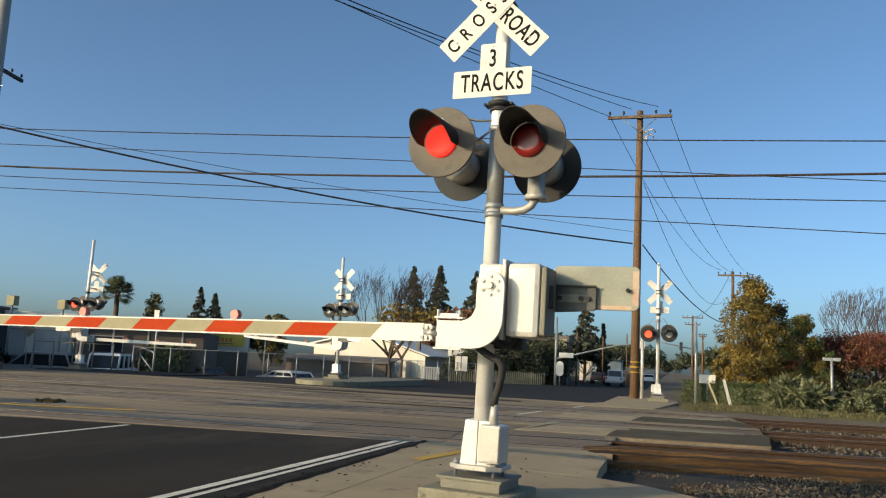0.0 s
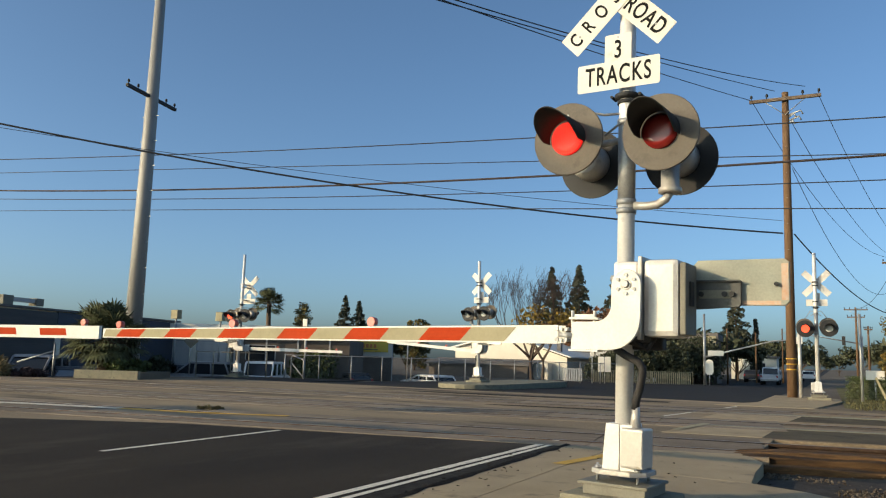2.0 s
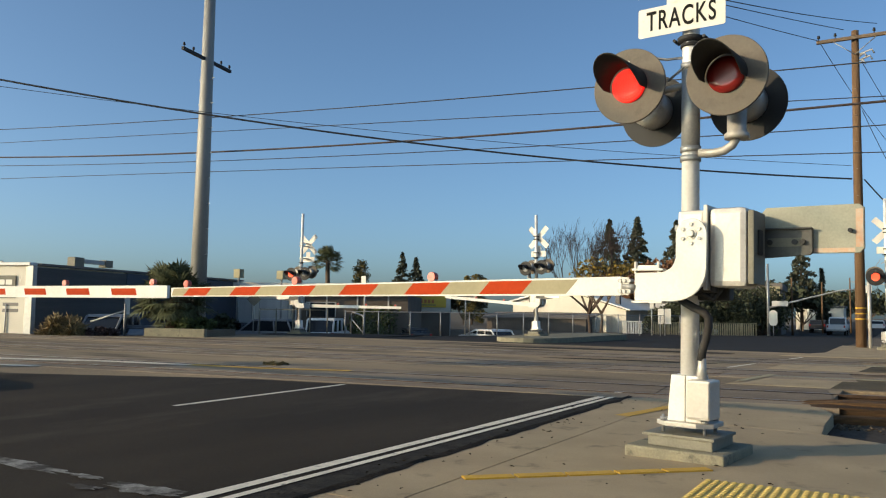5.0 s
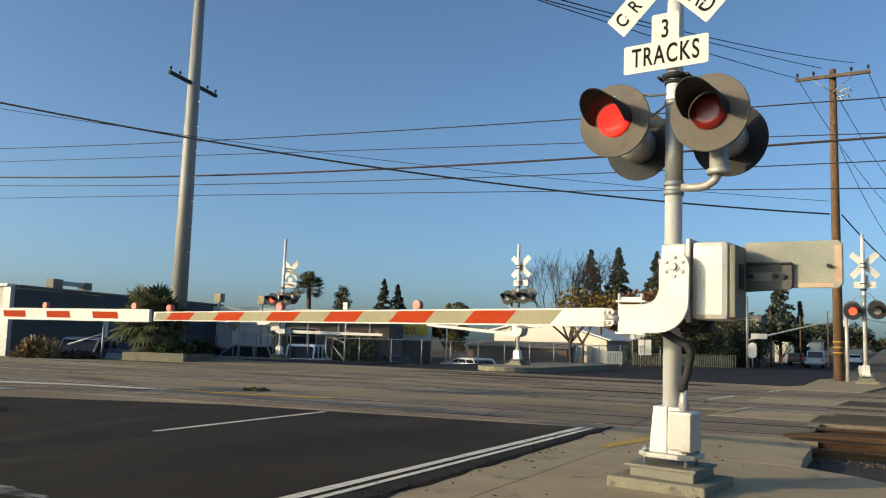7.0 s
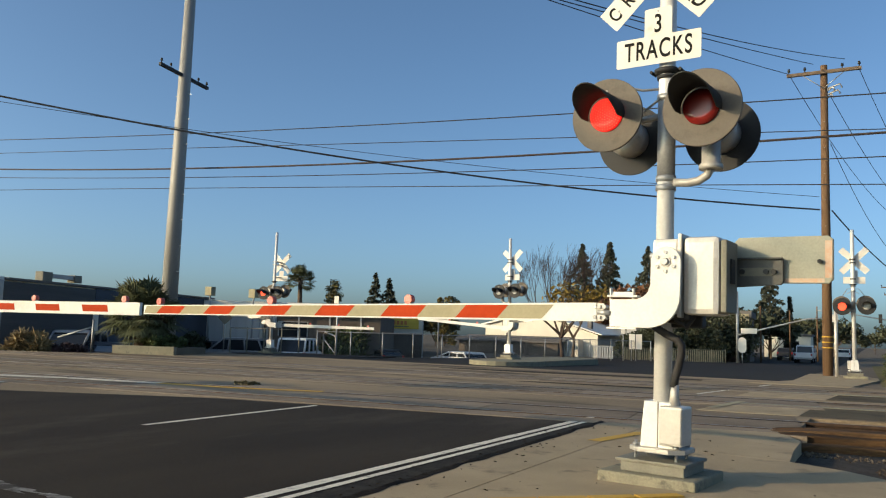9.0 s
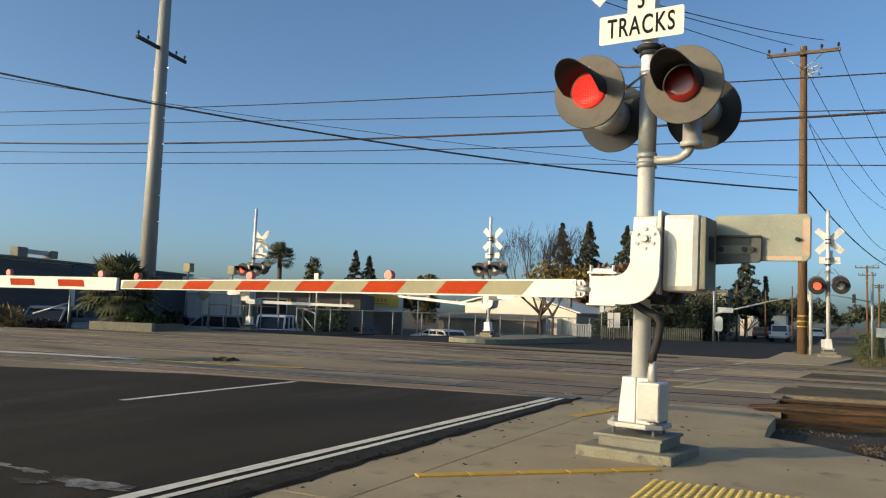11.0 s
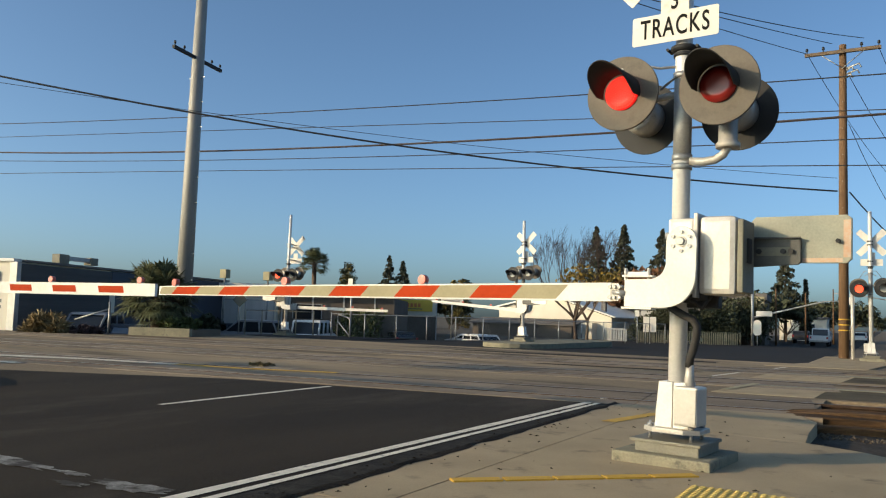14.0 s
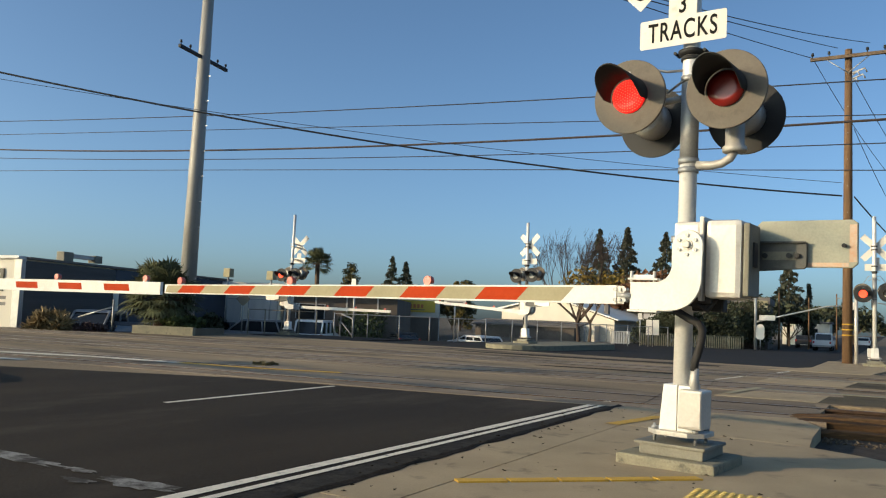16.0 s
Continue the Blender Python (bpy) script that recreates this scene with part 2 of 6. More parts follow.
BARK = surf("bark", (0.17, 0.125, 0.09), (0.09, 0.065, 0.048), 4, 0.95, bump=0.8, fine=20, stretch=(3, 3, 0.5))
BARK_GREY = surf("grey_bark", (0.13, 0.092, 0.07), (0.08, 0.058, 0.046), 4, 0.95, bump=0.5, fine=20)
LEAF_DARK = leaf_mat("leaf_dark_green", (0.075, 0.08, 0.04), (0.036, 0.042, 0.024))
LEAF_CONIFER = leaf_mat("leaf_conifer", (0.088, 0.09, 0.055), (0.05, 0.054, 0.036))
LEAF_GREEN = leaf_mat("leaf_green", (0.1, 0.12, 0.038), (0.05, 0.066, 0.022))
LEAF_GOLD = leaf_mat("leaf_gold", (0.3, 0.19, 0.035), (0.15, 0.11, 0.028), 0.45)
LEAF_OLIVE = leaf_mat("leaf_olive_gold", (0.21, 0.15, 0.035), (0.09, 0.078, 0.024), 0.45)
LEAF_BROWN = leaf_mat("leaf_brown", (0.2, 0.09, 0.042), (0.11, 0.056, 0.03), 0.4)
LEAF_RED = leaf_mat("leaf_red", (0.2, 0.062, 0.036), (0.1, 0.04, 0.027), 0.4)
LEAF_PALM = leaf_mat("leaf_palm", (0.15, 0.155, 0.075), (0.07, 0.076, 0.038), 0.35)
LEAF_DRY = leaf_mat("leaf_dry_grass", (0.3, 0.22, 0.1), (0.17, 0.12, 0.055), 0.35)
LEAF_GRASS = leaf_mat("leaf_verge_grass", (0.14, 0.115, 0.042), (0.06, 0.06, 0.024), 0.4)
LEAF_PURPLE = leaf_mat("leaf_dark_purple", (0.075, 0.045, 0.042), (0.042, 0.026, 0.026), 0.3)


# ---- mesh helpers ----
def box(bm, x0, x1, y0, y1, z0, z1, bevel=0.0):
    v = [bm.verts.new((x, y, z)) for x in (x0, x1) for y in (y0, y1) for z in (z0, z1)]
    fs = [bm.faces.new([v[i] for i in f]) for f in ((0, 1, 3, 2), (4, 6, 7, 5), (0, 4, 5, 1), (2, 3, 7, 6), (0, 2, 6, 4), (1, 5, 7, 3))]
    if bevel:
        es = list({e for f in fs for e in f.edges})
        bmesh.ops.bevel(bm, geom=es, offset=bevel, segments=2, affect="EDGES", profile=0.6)


def tube(bm, pts, radii, n=10, caps=True):
    pts = [Vector(p) for p in pts]
    if not isinstance(radii, (list, tuple)):
        radii = [radii] * len(pts)
    rings, side = [], None
    for i, p in enumerate(pts):
        d = (pts[min(i + 1, len(pts) - 1)] - pts[max(i - 1, 0)]).normalized()
        if side is None:
            side = d.orthogonal().normalized()
        side = (side - d * side.dot(d)).normalized()
        up = d.cross(side)
        rings.append([bm.verts.new(p + (side * math.cos(2 * math.pi * k / n) + up * math.sin(2 * math.pi * k / n)) * radii[i]) for k in range(n)])
    for a, b in zip(rings, rings[1:]):
        for k in range(n):
            bm.faces.new((a[k], a[(k + 1) % n], b[(k + 1) % n], b[k])).smooth = n > 5
    if caps:
        bm.faces.new(rings[0][::-1])
        bm.faces.new(rings[-1])


def prism(bm, outline, a, b, axis="y", bevel=0.0):
    """An outline drawn in x-z (axis y), y-z (axis x) or x-y (axis z), stretched from a to b."""
    put = {"y": lambda u, v, w: (u, w, v), "x": lambda u, v, w: (w, u, v), "z": lambda u, v, w: (u, v, w)}[axis]
    lo = [bm.verts.new(put(u, v, a)) for u, v in outline]
    hi = [bm.verts.new(put(u, v, b)) for u, v in outline]
    n = len(lo)
    fs = [bm.faces.new(lo), bm.faces.new(hi[::-1])]
    for k in range(n):
        fs.append(bm.faces.new((lo[k], hi[k], hi[(k + 1) % n], lo[(k + 1) % n])))
    if bevel:
        es = list({e for f in fs[:2] for e in f.edges})
        bmesh.ops.bevel(bm, geom=es, offset=bevel, segments=2, affect="EDGES", profile=0.6)


def made(name, bm, material):
    bmesh.ops.recalc_face_normals(bm, faces=bm.faces)
    me = bpy.data.meshes.new(name)
    bm.to_mesh(me)
    bm.free()
    me.materials.append(material)
    return new(name, me)


def part(name, bm, material, parent, label=""):
    ob = made(name, bm, material)
    ob.parent = parent
    return tagged(ob, label)


def solid(name, material, parent, *dims, bevel=0.0, label=""):
    bm = bmesh.new()
    box(bm, *dims, bevel=bevel)
    return part(name, bm, material, parent, label)


def rod(name, material, parent, pts, r, n=10, label=""):
    bm = bmesh.new()
    tube(bm, pts, r, n)
    return part(name, bm, material, parent, label)


def thing(name, x, y, z, label, category, rz=0.0, group="", kind="", rx=0.0, ry=0.0):
    ob = new(name)
    ob.matrix_world = pose(x, y, z, rx, ry, rz)
    return tagged(ob, label, category, group, kind)


def lettering(text, size, m, material, parent, wide=1.0, bold=0.0, name="lettering", span=None):
    """Raised letters facing -y in the parent's space, centred at the pose m."""
    cu = bpy.data.curves.new("letters", "FONT")
    cu.body, cu.size, cu.align_x, cu.align_y, cu.extrude, cu.offset = text, size, "CENTER", "CENTER", 0.0015, bold
    tmp = new("letters", cu)
    bpy.context.view_layer.update()
    if span:
        narrow = tmp.dimensions.x
        cu.space_character = 2.0
        bpy.context.view_layer.update()
        cu.space_character = 1.0 + (span / wide - narrow) / max(0.01, tmp.dimensions.x - narrow)
        bpy.context.view_layer.update()
    me = bpy.data.meshes.new_from_object(tmp.evaluated_get(bpy.context.evaluated_depsgraph_get()))
    bpy.data.objects.remove(tmp)
    me.transform(m @ pose(0, 0, 0, 90) @ Matrix.Diagonal((wide, 1, 1, 1)))
    me.materials.clear()
    me.materials.append(material)
    ob = new(name, me)
    ob.parent = parent
    return ob


def from_arrays(name, verts, faces, material, parent=None):
    me = bpy.data.meshes.new(name)
    me.from_pydata(verts, [], faces)
    me.materials.append(material)
    ob = new(name, me)
    ob.parent = parent
    return ob


def fall(y):
    """Height of the ground: level at the crossing, falling gently beyond it."""
    return 0.0 if y < 28 else -0.01 * (min(y, 90) - 28)


LOT = -1.05  # the car park beside the road lies lower


# ---- ground, road, pavement ----
SKEW = 0.12  # the tracks cross the road a little askew


def sheet(name, xs, ys, height, material, label, category, kind="structure"):
    verts = [(x, y, height(x, y)) for y in ys for x in xs]
    w = len(xs)
    faces = [(j * w + i, j * w + i + 1, (j + 1) * w + i + 1, (j + 1) * w + i) for j in range(len(ys) - 1) for i in range(w - 1)]
    return tagged(from_arrays(name, verts, faces, material), label, category, kind=kind)


def low_ground(x, y):
    near = max(0.0, 1 - max(0.0, abs(x + 5) - 30) / 12) * (1.0 if y < 26 else max(0.0, 1 - (y - 26) / 2.5))
    lot = 1.0 if (x < -23 and 34 < y < 58) or (x < -28.6 and 22 < y < 40) else 0.0
    return min(fall(y) - 0.012 - 0.3 * near, fall(y) + LOT * lot if lot else 9)


sheet("ground", sorted({-2500, -900, -300, -150, *range(-80, 81, 4), -31, -30, -29, 150, 300, 900, 2500}), sorted({-900, -300, -80, -40, 0, 20, 22, 23, 24, 26, 27, 28, 29, 31, *range(34, 131, 6), 200, 400, 900, 3000}), low_ground, DIRT, "dusty brown open ground beyond the crossing", "ground")


def slab(name, outline, top, depth, material, label, category, kind="structure", parent=None):
    bm = bmesh.new()
    prism(bm, outline, top - depth, top, "z")
    ob = made(name, bm, material)
    ob.parent = parent
    return tagged(ob, label, category, kind=kind) if parent is None else ob


road = slab("road", [(-3.70, -40), (-3.62, 11.35), (-9.9, 10.35), (-13.6, 8.7), (-40, 4.0), (-40, -40)], 0.0, 0.3, ASPHALT, "dark asphalt approach lanes of a wide road", "road")
slab("road_crossing", [(-3.62, 11.35), (-0.95, 11.9), (-0.9, 14.75), (1.7, 15.15), (2.0, 20), (1.6, 25.6), (-0.6, 27.5), (-2.2, 29), (-24.8, 29), (-27.6, 24.4), (-28.8, 21.8), (-40, 19), (-60, 15), (-60, 1.0), (-40, 4.0), (-13.6, 8.7), (-9.9, 10.35)], 0.0, 0.3, ASPHALT_OLD, "dusty patched tan asphalt between the rails", "road")
sheet("road_far", [-21, -14, -8, -2.3], sorted({29, 34, *range(40, 121, 8), 200, 400, 900, 1800}), lambda x, y: fall(y) + 0.006, ASPHALT_FAR, "dark asphalt road running on beyond the crossing", "road")
slab("side_road", [(-24.8, 29.004), (-21, 29.004), (-21, 34.8), (-24.4, 34.0), (-27.6, 33.2), (-27.4, 30)], 0.0, 0.05, ASPHALT_FAR, "dark asphalt side street apron", "road")
# gutter of ragged asphalt between edge lines and pavement; the lip's shadow darkens its colour
bm = bmesh.new()
rng = random.Random(3)
edge = [(-3.30 + rng.uniform(-0.035, 0.035) - 0.004 * max(0, y), y) for y in [k * 0.28 for k in range(-20, 41)]]
prism(bm, [(-3.72, -5.6), *edge, (-3.62, 11.36)], -0.2, 0.003, "z")
tagged(made("gutter", bm, GUTTER), "ragged asphalt gutter strip with leaf litter, darkened for the pavement lip's shadow", "gutter", kind="structure")

# a ragged line of dirt and leaf litter where the gutter meets the pavement
verts, faces = [], []
for k in range(170):
    y = -5.5 + k * 0.1
    w0, w1 = 0.055 + 0.05 * noise.noise((y * 1.7, 0.3, 0)), 0.05 + 0.06 * noise.noise((y * 2.3, 7.1, 0))
    x = -3.315 - (0.017 * (y - 4) if y > 4 else 0)
    verts += [(x - w0, y, 0.0045), (x - 0.01, y, 0.024 + rng.uniform(0, 0.012)), (x + w1, y, 0.0165)]
    if k:
        o = 3 * k
        faces += [(o - 3, o - 2, o + 1, o), (o - 2, o - 1, o + 2, o + 1)]
tagged(from_arrays("leaf_litter", verts, faces, LITTER), "dark ragged line of dirt and leaf litter", "litter", kind="stuff")
verts, faces = [], []
for k in range(190):
    near_kerb = k < 130
    x, y = (rng.gauss(-3.35, 0.16), rng.uniform(2, 11.3)) if near_kerb else (rng.uniform(-3.2, 0.3), rng.uniform(3.5, 10.5))
    if x < -3.8 or x > 0.35:
        continue
    a, q, o = rng.uniform(0, 6.28), rng.uniform(0.008, 0.028), len(verts)
    c, d = math.cos(a) * q, math.sin(a) * q
    z = 0.02 if x > -3.3 else 0.008
    verts += [(x + c, y + d, z), (x - d * 0.5, y + c * 0.5, z + q * 0.5), (x - c, y - d, z), (x + d * 0.5, y - c * 0.5, z + q * 0.25)]
    faces.append((o, o + 1, o + 2, o + 3))
tagged(from_arrays("fallen_leaves", verts, faces, LITTER), "scattered small brown fallen leaves and grit", "leaves", kind="stuff")

# long dark patches laid over the old asphalt
for px_, py_, w, d, sk in ((-11.2, 17.3, 5.4, 0.9, 0.12), (-20.5, 14.6, 8.0, 0.6, 0.14), (-6.2, 20.6, 4.0, 0.5, 0.1), (-17.0, 21.5, 9.0, 0.7, 0.12), (-24, 19.5, 6.0, 0.8, 0.16), (-9.0, 26.3, 9, 0.9, 0.1)):
    n = 22
    out = []
    for k in range(n):
        a = 2 * math.pi * k / n
        rr = 1 + 0.25 * noise.noise((math.cos(a) * 2 + px_, math.sin(a) * 2, py_))
        ux, uy = math.copysign(abs(math.cos(a)) ** 0.6, math.cos(a)) * w / 2 * rr, math.copysign(abs(math.sin(a)) ** 0.6, math.sin(a)) * d / 2 * rr
        out.append((px_ + ux, py_ + uy + ux * sk))
    slab("dark_patch", out, 0.0045, 0.02, ASPHALT, "long dark patch on the worn road", "road patch")

# pavement in slabs with open joints
pavement = thing("pavement", 0, 0, 0, "worn tan concrete pavement in large slabs", "pavement", kind="structure")
slab("slab", [(-3.31, -8), (-2.79, -8), (-2.79, 4.2), (-3.31, 4.2)], 0.014, 0.2, CONCRETE, "", "", parent=pavement)
slab("slab", [(-3.31, 4.215), (-2.79, 4.215), (-2.78, 11.5), (-3.48, 11.3)], 0.014, 0.2, CONCRETE, "", "", parent=pavement)
slab("slab", [(-2.775, -8), (2.2, -8), (1.6, 1.0), (0.39, 4.2), (-2.775, 4.2)], 0.014, 0.35, CONCRETE, "", "", parent=pavement)
slab("slab", [(-2.775, 4.215), (0.39, 4.215), (0.42, 5.6), (0.46, 8.0), (-0.26, 8.72), (-0.76, 9.0), (-2.775, 9.3)], 0.014, 0.35, CONCRETE, "", "", parent=pavement)
slab("slab", [(-2.775, 9.315), (-0.765, 9.015), (-0.8, 9.9), (-0.79, 11.0), (-1.1, 11.85), (-2.76, 11.5)], 0.014, 0.35, CONCRETE, "", "", parent=pavement)
slab("slab", [(-2.75, 14.85), (-1.1, 15.0), (-1.0, 17.3), (-2.55, 17.1)], 0.006, 0.2, CONCRETE, "", "", parent=pavement)
slab("slab", [(-2.75, 19.75), (-0.9, 19.95), (-0.7, 22.3), (-2.6, 22.1)], 0.006, 0.2, CONCRETE, "", "", parent=pavement)
slab("slab", [(-3.3, 26.5), (-0.5, 26.8), (0.35, 33.9), (0.3, 36.0), (-0.4, 38.2), (-2.25, 38.2), (-2.3, 30)], 0.01, 0.2, CONCRETE, "", "", parent=pavement)

# darker asphalt aprons between the tracks, and pale concrete rail edges
for out in ([(-1.09, 15.0), (1.7, 15.2), (1.95, 17.66), (-0.985, 17.3)], [(-0.885, 19.96), (1.95, 20.3), (1.75, 22.6), (-0.685, 22.3)]):
    slab("asphalt_apron", out, 0.0045, 0.2, OLIVE_ASPHALT, "olive brown asphalt apron between the tracks", "road")
for out in ([(-2.5, 17.12), (1.3, 17.59), (1.5, 17.78), (-2.4, 17.3)], [(-2.5, 22.12), (1.3, 22.58), (1.5, 22.78), (-2.4, 22.3)]):
    slab("rail_edge", out, 0.015, 0.2, CONC_BLOCK, "pale concrete edging beside a rail", "road")

# painted lines
marks = thing("road_marking", 0, 0, 0, "worn white painted road lines", "road marking", kind="structure")


def stripe(x0, y0, x1, y1, w, material, parent, z=0.006):
    d = Vector((x1 - x0, y1 - y0, 0)).normalized()
    s = Vector((-d.y, d.x, 0)) * w / 2
    n = max(2, int((Vector((x1, y1, 0)) - Vector((x0, y0, 0))).length / 0.5))
    a, b = Vector((x0, y0, z)), Vector((x1, y1, z))
    bm = bmesh.new()
    ring = []
    for k in range(n + 1):
        p = a.lerp(b, k / n)
        j = rng.uniform(0.86, 1.08)
        ring.append((bm.verts.new(p + s * j), bm.verts.new(p - s * j)))
    for (p, q), (u, v) in zip(ring, ring[1:]):
        bm.faces.new((p, q, v, u))
    return part("line", bm, material, parent)


stripe(-3.92, 2.2, -3.80, 12.1, 0.11, WHITE_PAINT, marks)
stripe(-3.74, 2.2, -3.66, 11.9, 0.075, WHITE_PAINT, marks)
stripe(-7.72, 6.95, -7.83, 10.5, 0.1, WHITE_PAINT, marks)
stripe(-30, 7.2, -17.1, 10.89, 0.42, WHITE_PAINT, marks, 0.019)
stripe(-17.1, 10.89, -15.25, 11.6, 0.42, WHITE_PAINT, marks, 0.019)
stripe(-15.25, 11.6, -12.9, 12.0, 0.38, WHITE_PAINT, marks, 0.019)
stripe(-12.9, 12.0, -11.22, 12.2, 0.34, YELLOW_PAINT, marks, 0.019)
stripe(-11.22, 12.2, -9.4, 12.85, 0.3, YELLOW_PAINT, marks, 0.019)
stripe(-24, 7.9, -14.86, 9.87, 0.3, WHITE_PAINT, marks, 0.012)
for cx, cy, w, d in ((-5.85, 3.76, 1.25, 0.2), (-4.35, 3.68, 0.75, 0.2), (-5.0, 3.74, 0.35, 0.1), (-7.6, 3.95, 1.6, 0.22), (-9.4, 4.1, 1.2, 0.2), (-4.72, 3.52, 0.3, 0.1)):
    verts = []
    for k in range(26):
        a = 2 * math.pi * k / 26
        rr = 1 + 0.75 * noise.noise((math.cos(a) * 3 + cx, math.sin(a) * 3, cy))
        verts.append((cx + math.cos(a) * w / 2 * rr, cy + math.sin(a) * d / 2 * rr, 0.006))
    from_arrays("worn_line", verts, [tuple(range(26))], WORN_PAINT, marks)
stripe(-3.7, 18.5, -2.6, 26, 0.1, WHITE_PAINT, marks)
stripe(-15, 21, -9, 22.5, 0.12, WHITE_PAINT, marks)
ymarks = thing("kerb_marking", 0, 0, 0.0, "yellow painted strip in short blocks on the pavement", "road marking", kind="structure")
a, b = Vector((-2.76, 5.1, 0)), Vector((-1.33, 6.44, 0))
for k in range(5):
    p, q = a.lerp(b, k / 5 + 0.006), a.lerp(b, (k + 1) / 5 - 0.006)
    d = (q - p).normalized()
    s = Vector((-d.y, d.x, 0)) * 0.055
    bm = bmesh.new()
    prism(bm, [(p + s)[:2], (p - s)[:2], (q - s)[:2], (q + s)[:2]], 0.0, 0.026, "z", bevel=0.004)
    part("block", bm, YELLOW_PAINT, ymarks)
stripe(-2.88, 9.2, -2.62, 10.5, 0.17, YELLOW_PAINT, ymarks, 0.02)
stripe(-2.62, 15.4, -2.34, 17.6, 0.16, ARM_BEIGE, ymarks, 0.02)

# tactile paving with rows of domes
tact = thing("tactile_paving", -0.53, 5.2, 0.014, "yellow tactile paving panel with rows of raised domes", "paving", rz=-0.8, kind="structure")
solid("panel", YELLOW_TACT, tact, -0.76, 0.76, -0.62, 0.80, -0.02, 0.009, bevel=0.003)
verts, faces = [], []
for i in range(26):
    for j in range(25):
        cx, cy, o = -0.73 + i * 0.0584, -0.59 + j * 0.0562, len(verts)
        for rr, zz in ((0.021, 0.009), (0.014, 0.019)):
            verts += [(cx + rr * math.cos(k * math.pi / 4), cy + rr * 1.25 * math.sin(k * math.pi / 4), zz) for k in range(8)]
        faces += [(o + k, o + (k + 1) % 8, o + 8 + (k + 1) % 8, o + 8 + k) for k in range(8)] + [tuple(range(o + 8, o + 16))]
tagged(from_arrays("domes", verts, faces, YELLOW_TACT, tact), kind="stuff")

# kerbed islands
def island(x, y, outline, h, label, material=CONC_BLOCK):
    ob = thing("traffic_island", x, y, 0, label, "traffic island", kind="structure")
    bm = bmesh.new()
    prism(bm, outline, -0.2, h, "z", bevel=0.02)
    part("kerb", bm, material, ob)
    return ob


island(-15.4, 0, [(-2.6, -40), (4.0, -40), (4.1, 5.6), (3.9, 6.7), (3.2, 7.15), (1.0, 7.6), (-1.8, 7.6), (-2.6, 7.0)], 0.2, "dark concrete median nose beside the approach lanes", GUTTER)
island(-14.0, 34.4, [(0.1 + 1.5 * math.cos(k * math.pi / 12), 2.2 * math.sin(k * math.pi / 12) + (6 if 0 < k < 12 else -2)) for k in range(24)], 0.17, "pale concrete median island carrying a crossing signal")

# ---- tracks ----
for at in (13.25, 18.35, 23.4):
    track = thing("railway_track", 0, at, 0, "rusty railway track on sleepers and ballast crossing the road", "railway track", rz=math.degrees(math.atan(SKEW)), kind="structure")
    for yy in (-0.72, 0.72):
        bm = bmesh.new()
        prism(bm, [(yy - 0.035, 0.012), (yy - 0.035, -0.03), (yy - 0.01, -0.045), (yy - 0.01, -0.13), (yy - 0.065, -0.15), (yy - 0.065, -0.165), (yy + 0.065, -0.165), (yy + 0.065, -0.15), (yy + 0.01, -0.13), (yy + 0.01, -0.045), (yy + 0.035, -0.03), (yy + 0.035, 0.012)], -45, 60, "x")
        part("rail", bm, RUST, track)
        solid("rail_head", RAIL_TOP, track, -45, 60, yy - 0.03, yy + 0.03, 0.0125, 0.0165)
        s = 1 if yy < 0 else -1
        solid("flangeway", FLANGE, track, -45, -0.9, min(yy + s * 0.037, yy + s * 0.13), max(yy + s * 0.037, yy + s * 0.13), -0.05, 0.008)
    for k in range(14):
        for ya, yb in ((-0.585, 0.585), (-1.5, -0.83), (0.83, 1.5)):
            pl = solid("crossing_panel", PANEL, track, -0.93 - (k + 1) * 2.44, -0.95 - k * 2.44, ya, yb, -0.1, 0.007 + rng.uniform(0, 0.004))
    first = None
    for k in range(48):
        if first is None:
            first = solid("sleeper", SLEEPER, track, -0.11, 0.11, -1.28, 1.28, -0.32, -0.166, bevel=0.01)
            first.location.x = -0.35
        else:
            o = new("sleeper", first.data)
            o.parent, o.location, o.rotation_euler = track, (-0.35 + k * 0.56, rng.uniform(-0.05, 0.05), rng.uniform(-0.01, 0.01)), (0, 0, rng.uniform(-0.02, 0.02))

sheet("ballast_bed", [-0.85, 0, 1, 2, 3, 5, 8, 12, 20, 30, 45, 60], [4.2, 6, 8, 10, 12, 14, 16, 18, 20, 22, 24, 26, 27.5], lambda x, y: -0.15 + 0.03 * math.sin(x * 1.3 + y * 2.1), BALLAST_BED, "dark trackside ballast bed", "ballast")


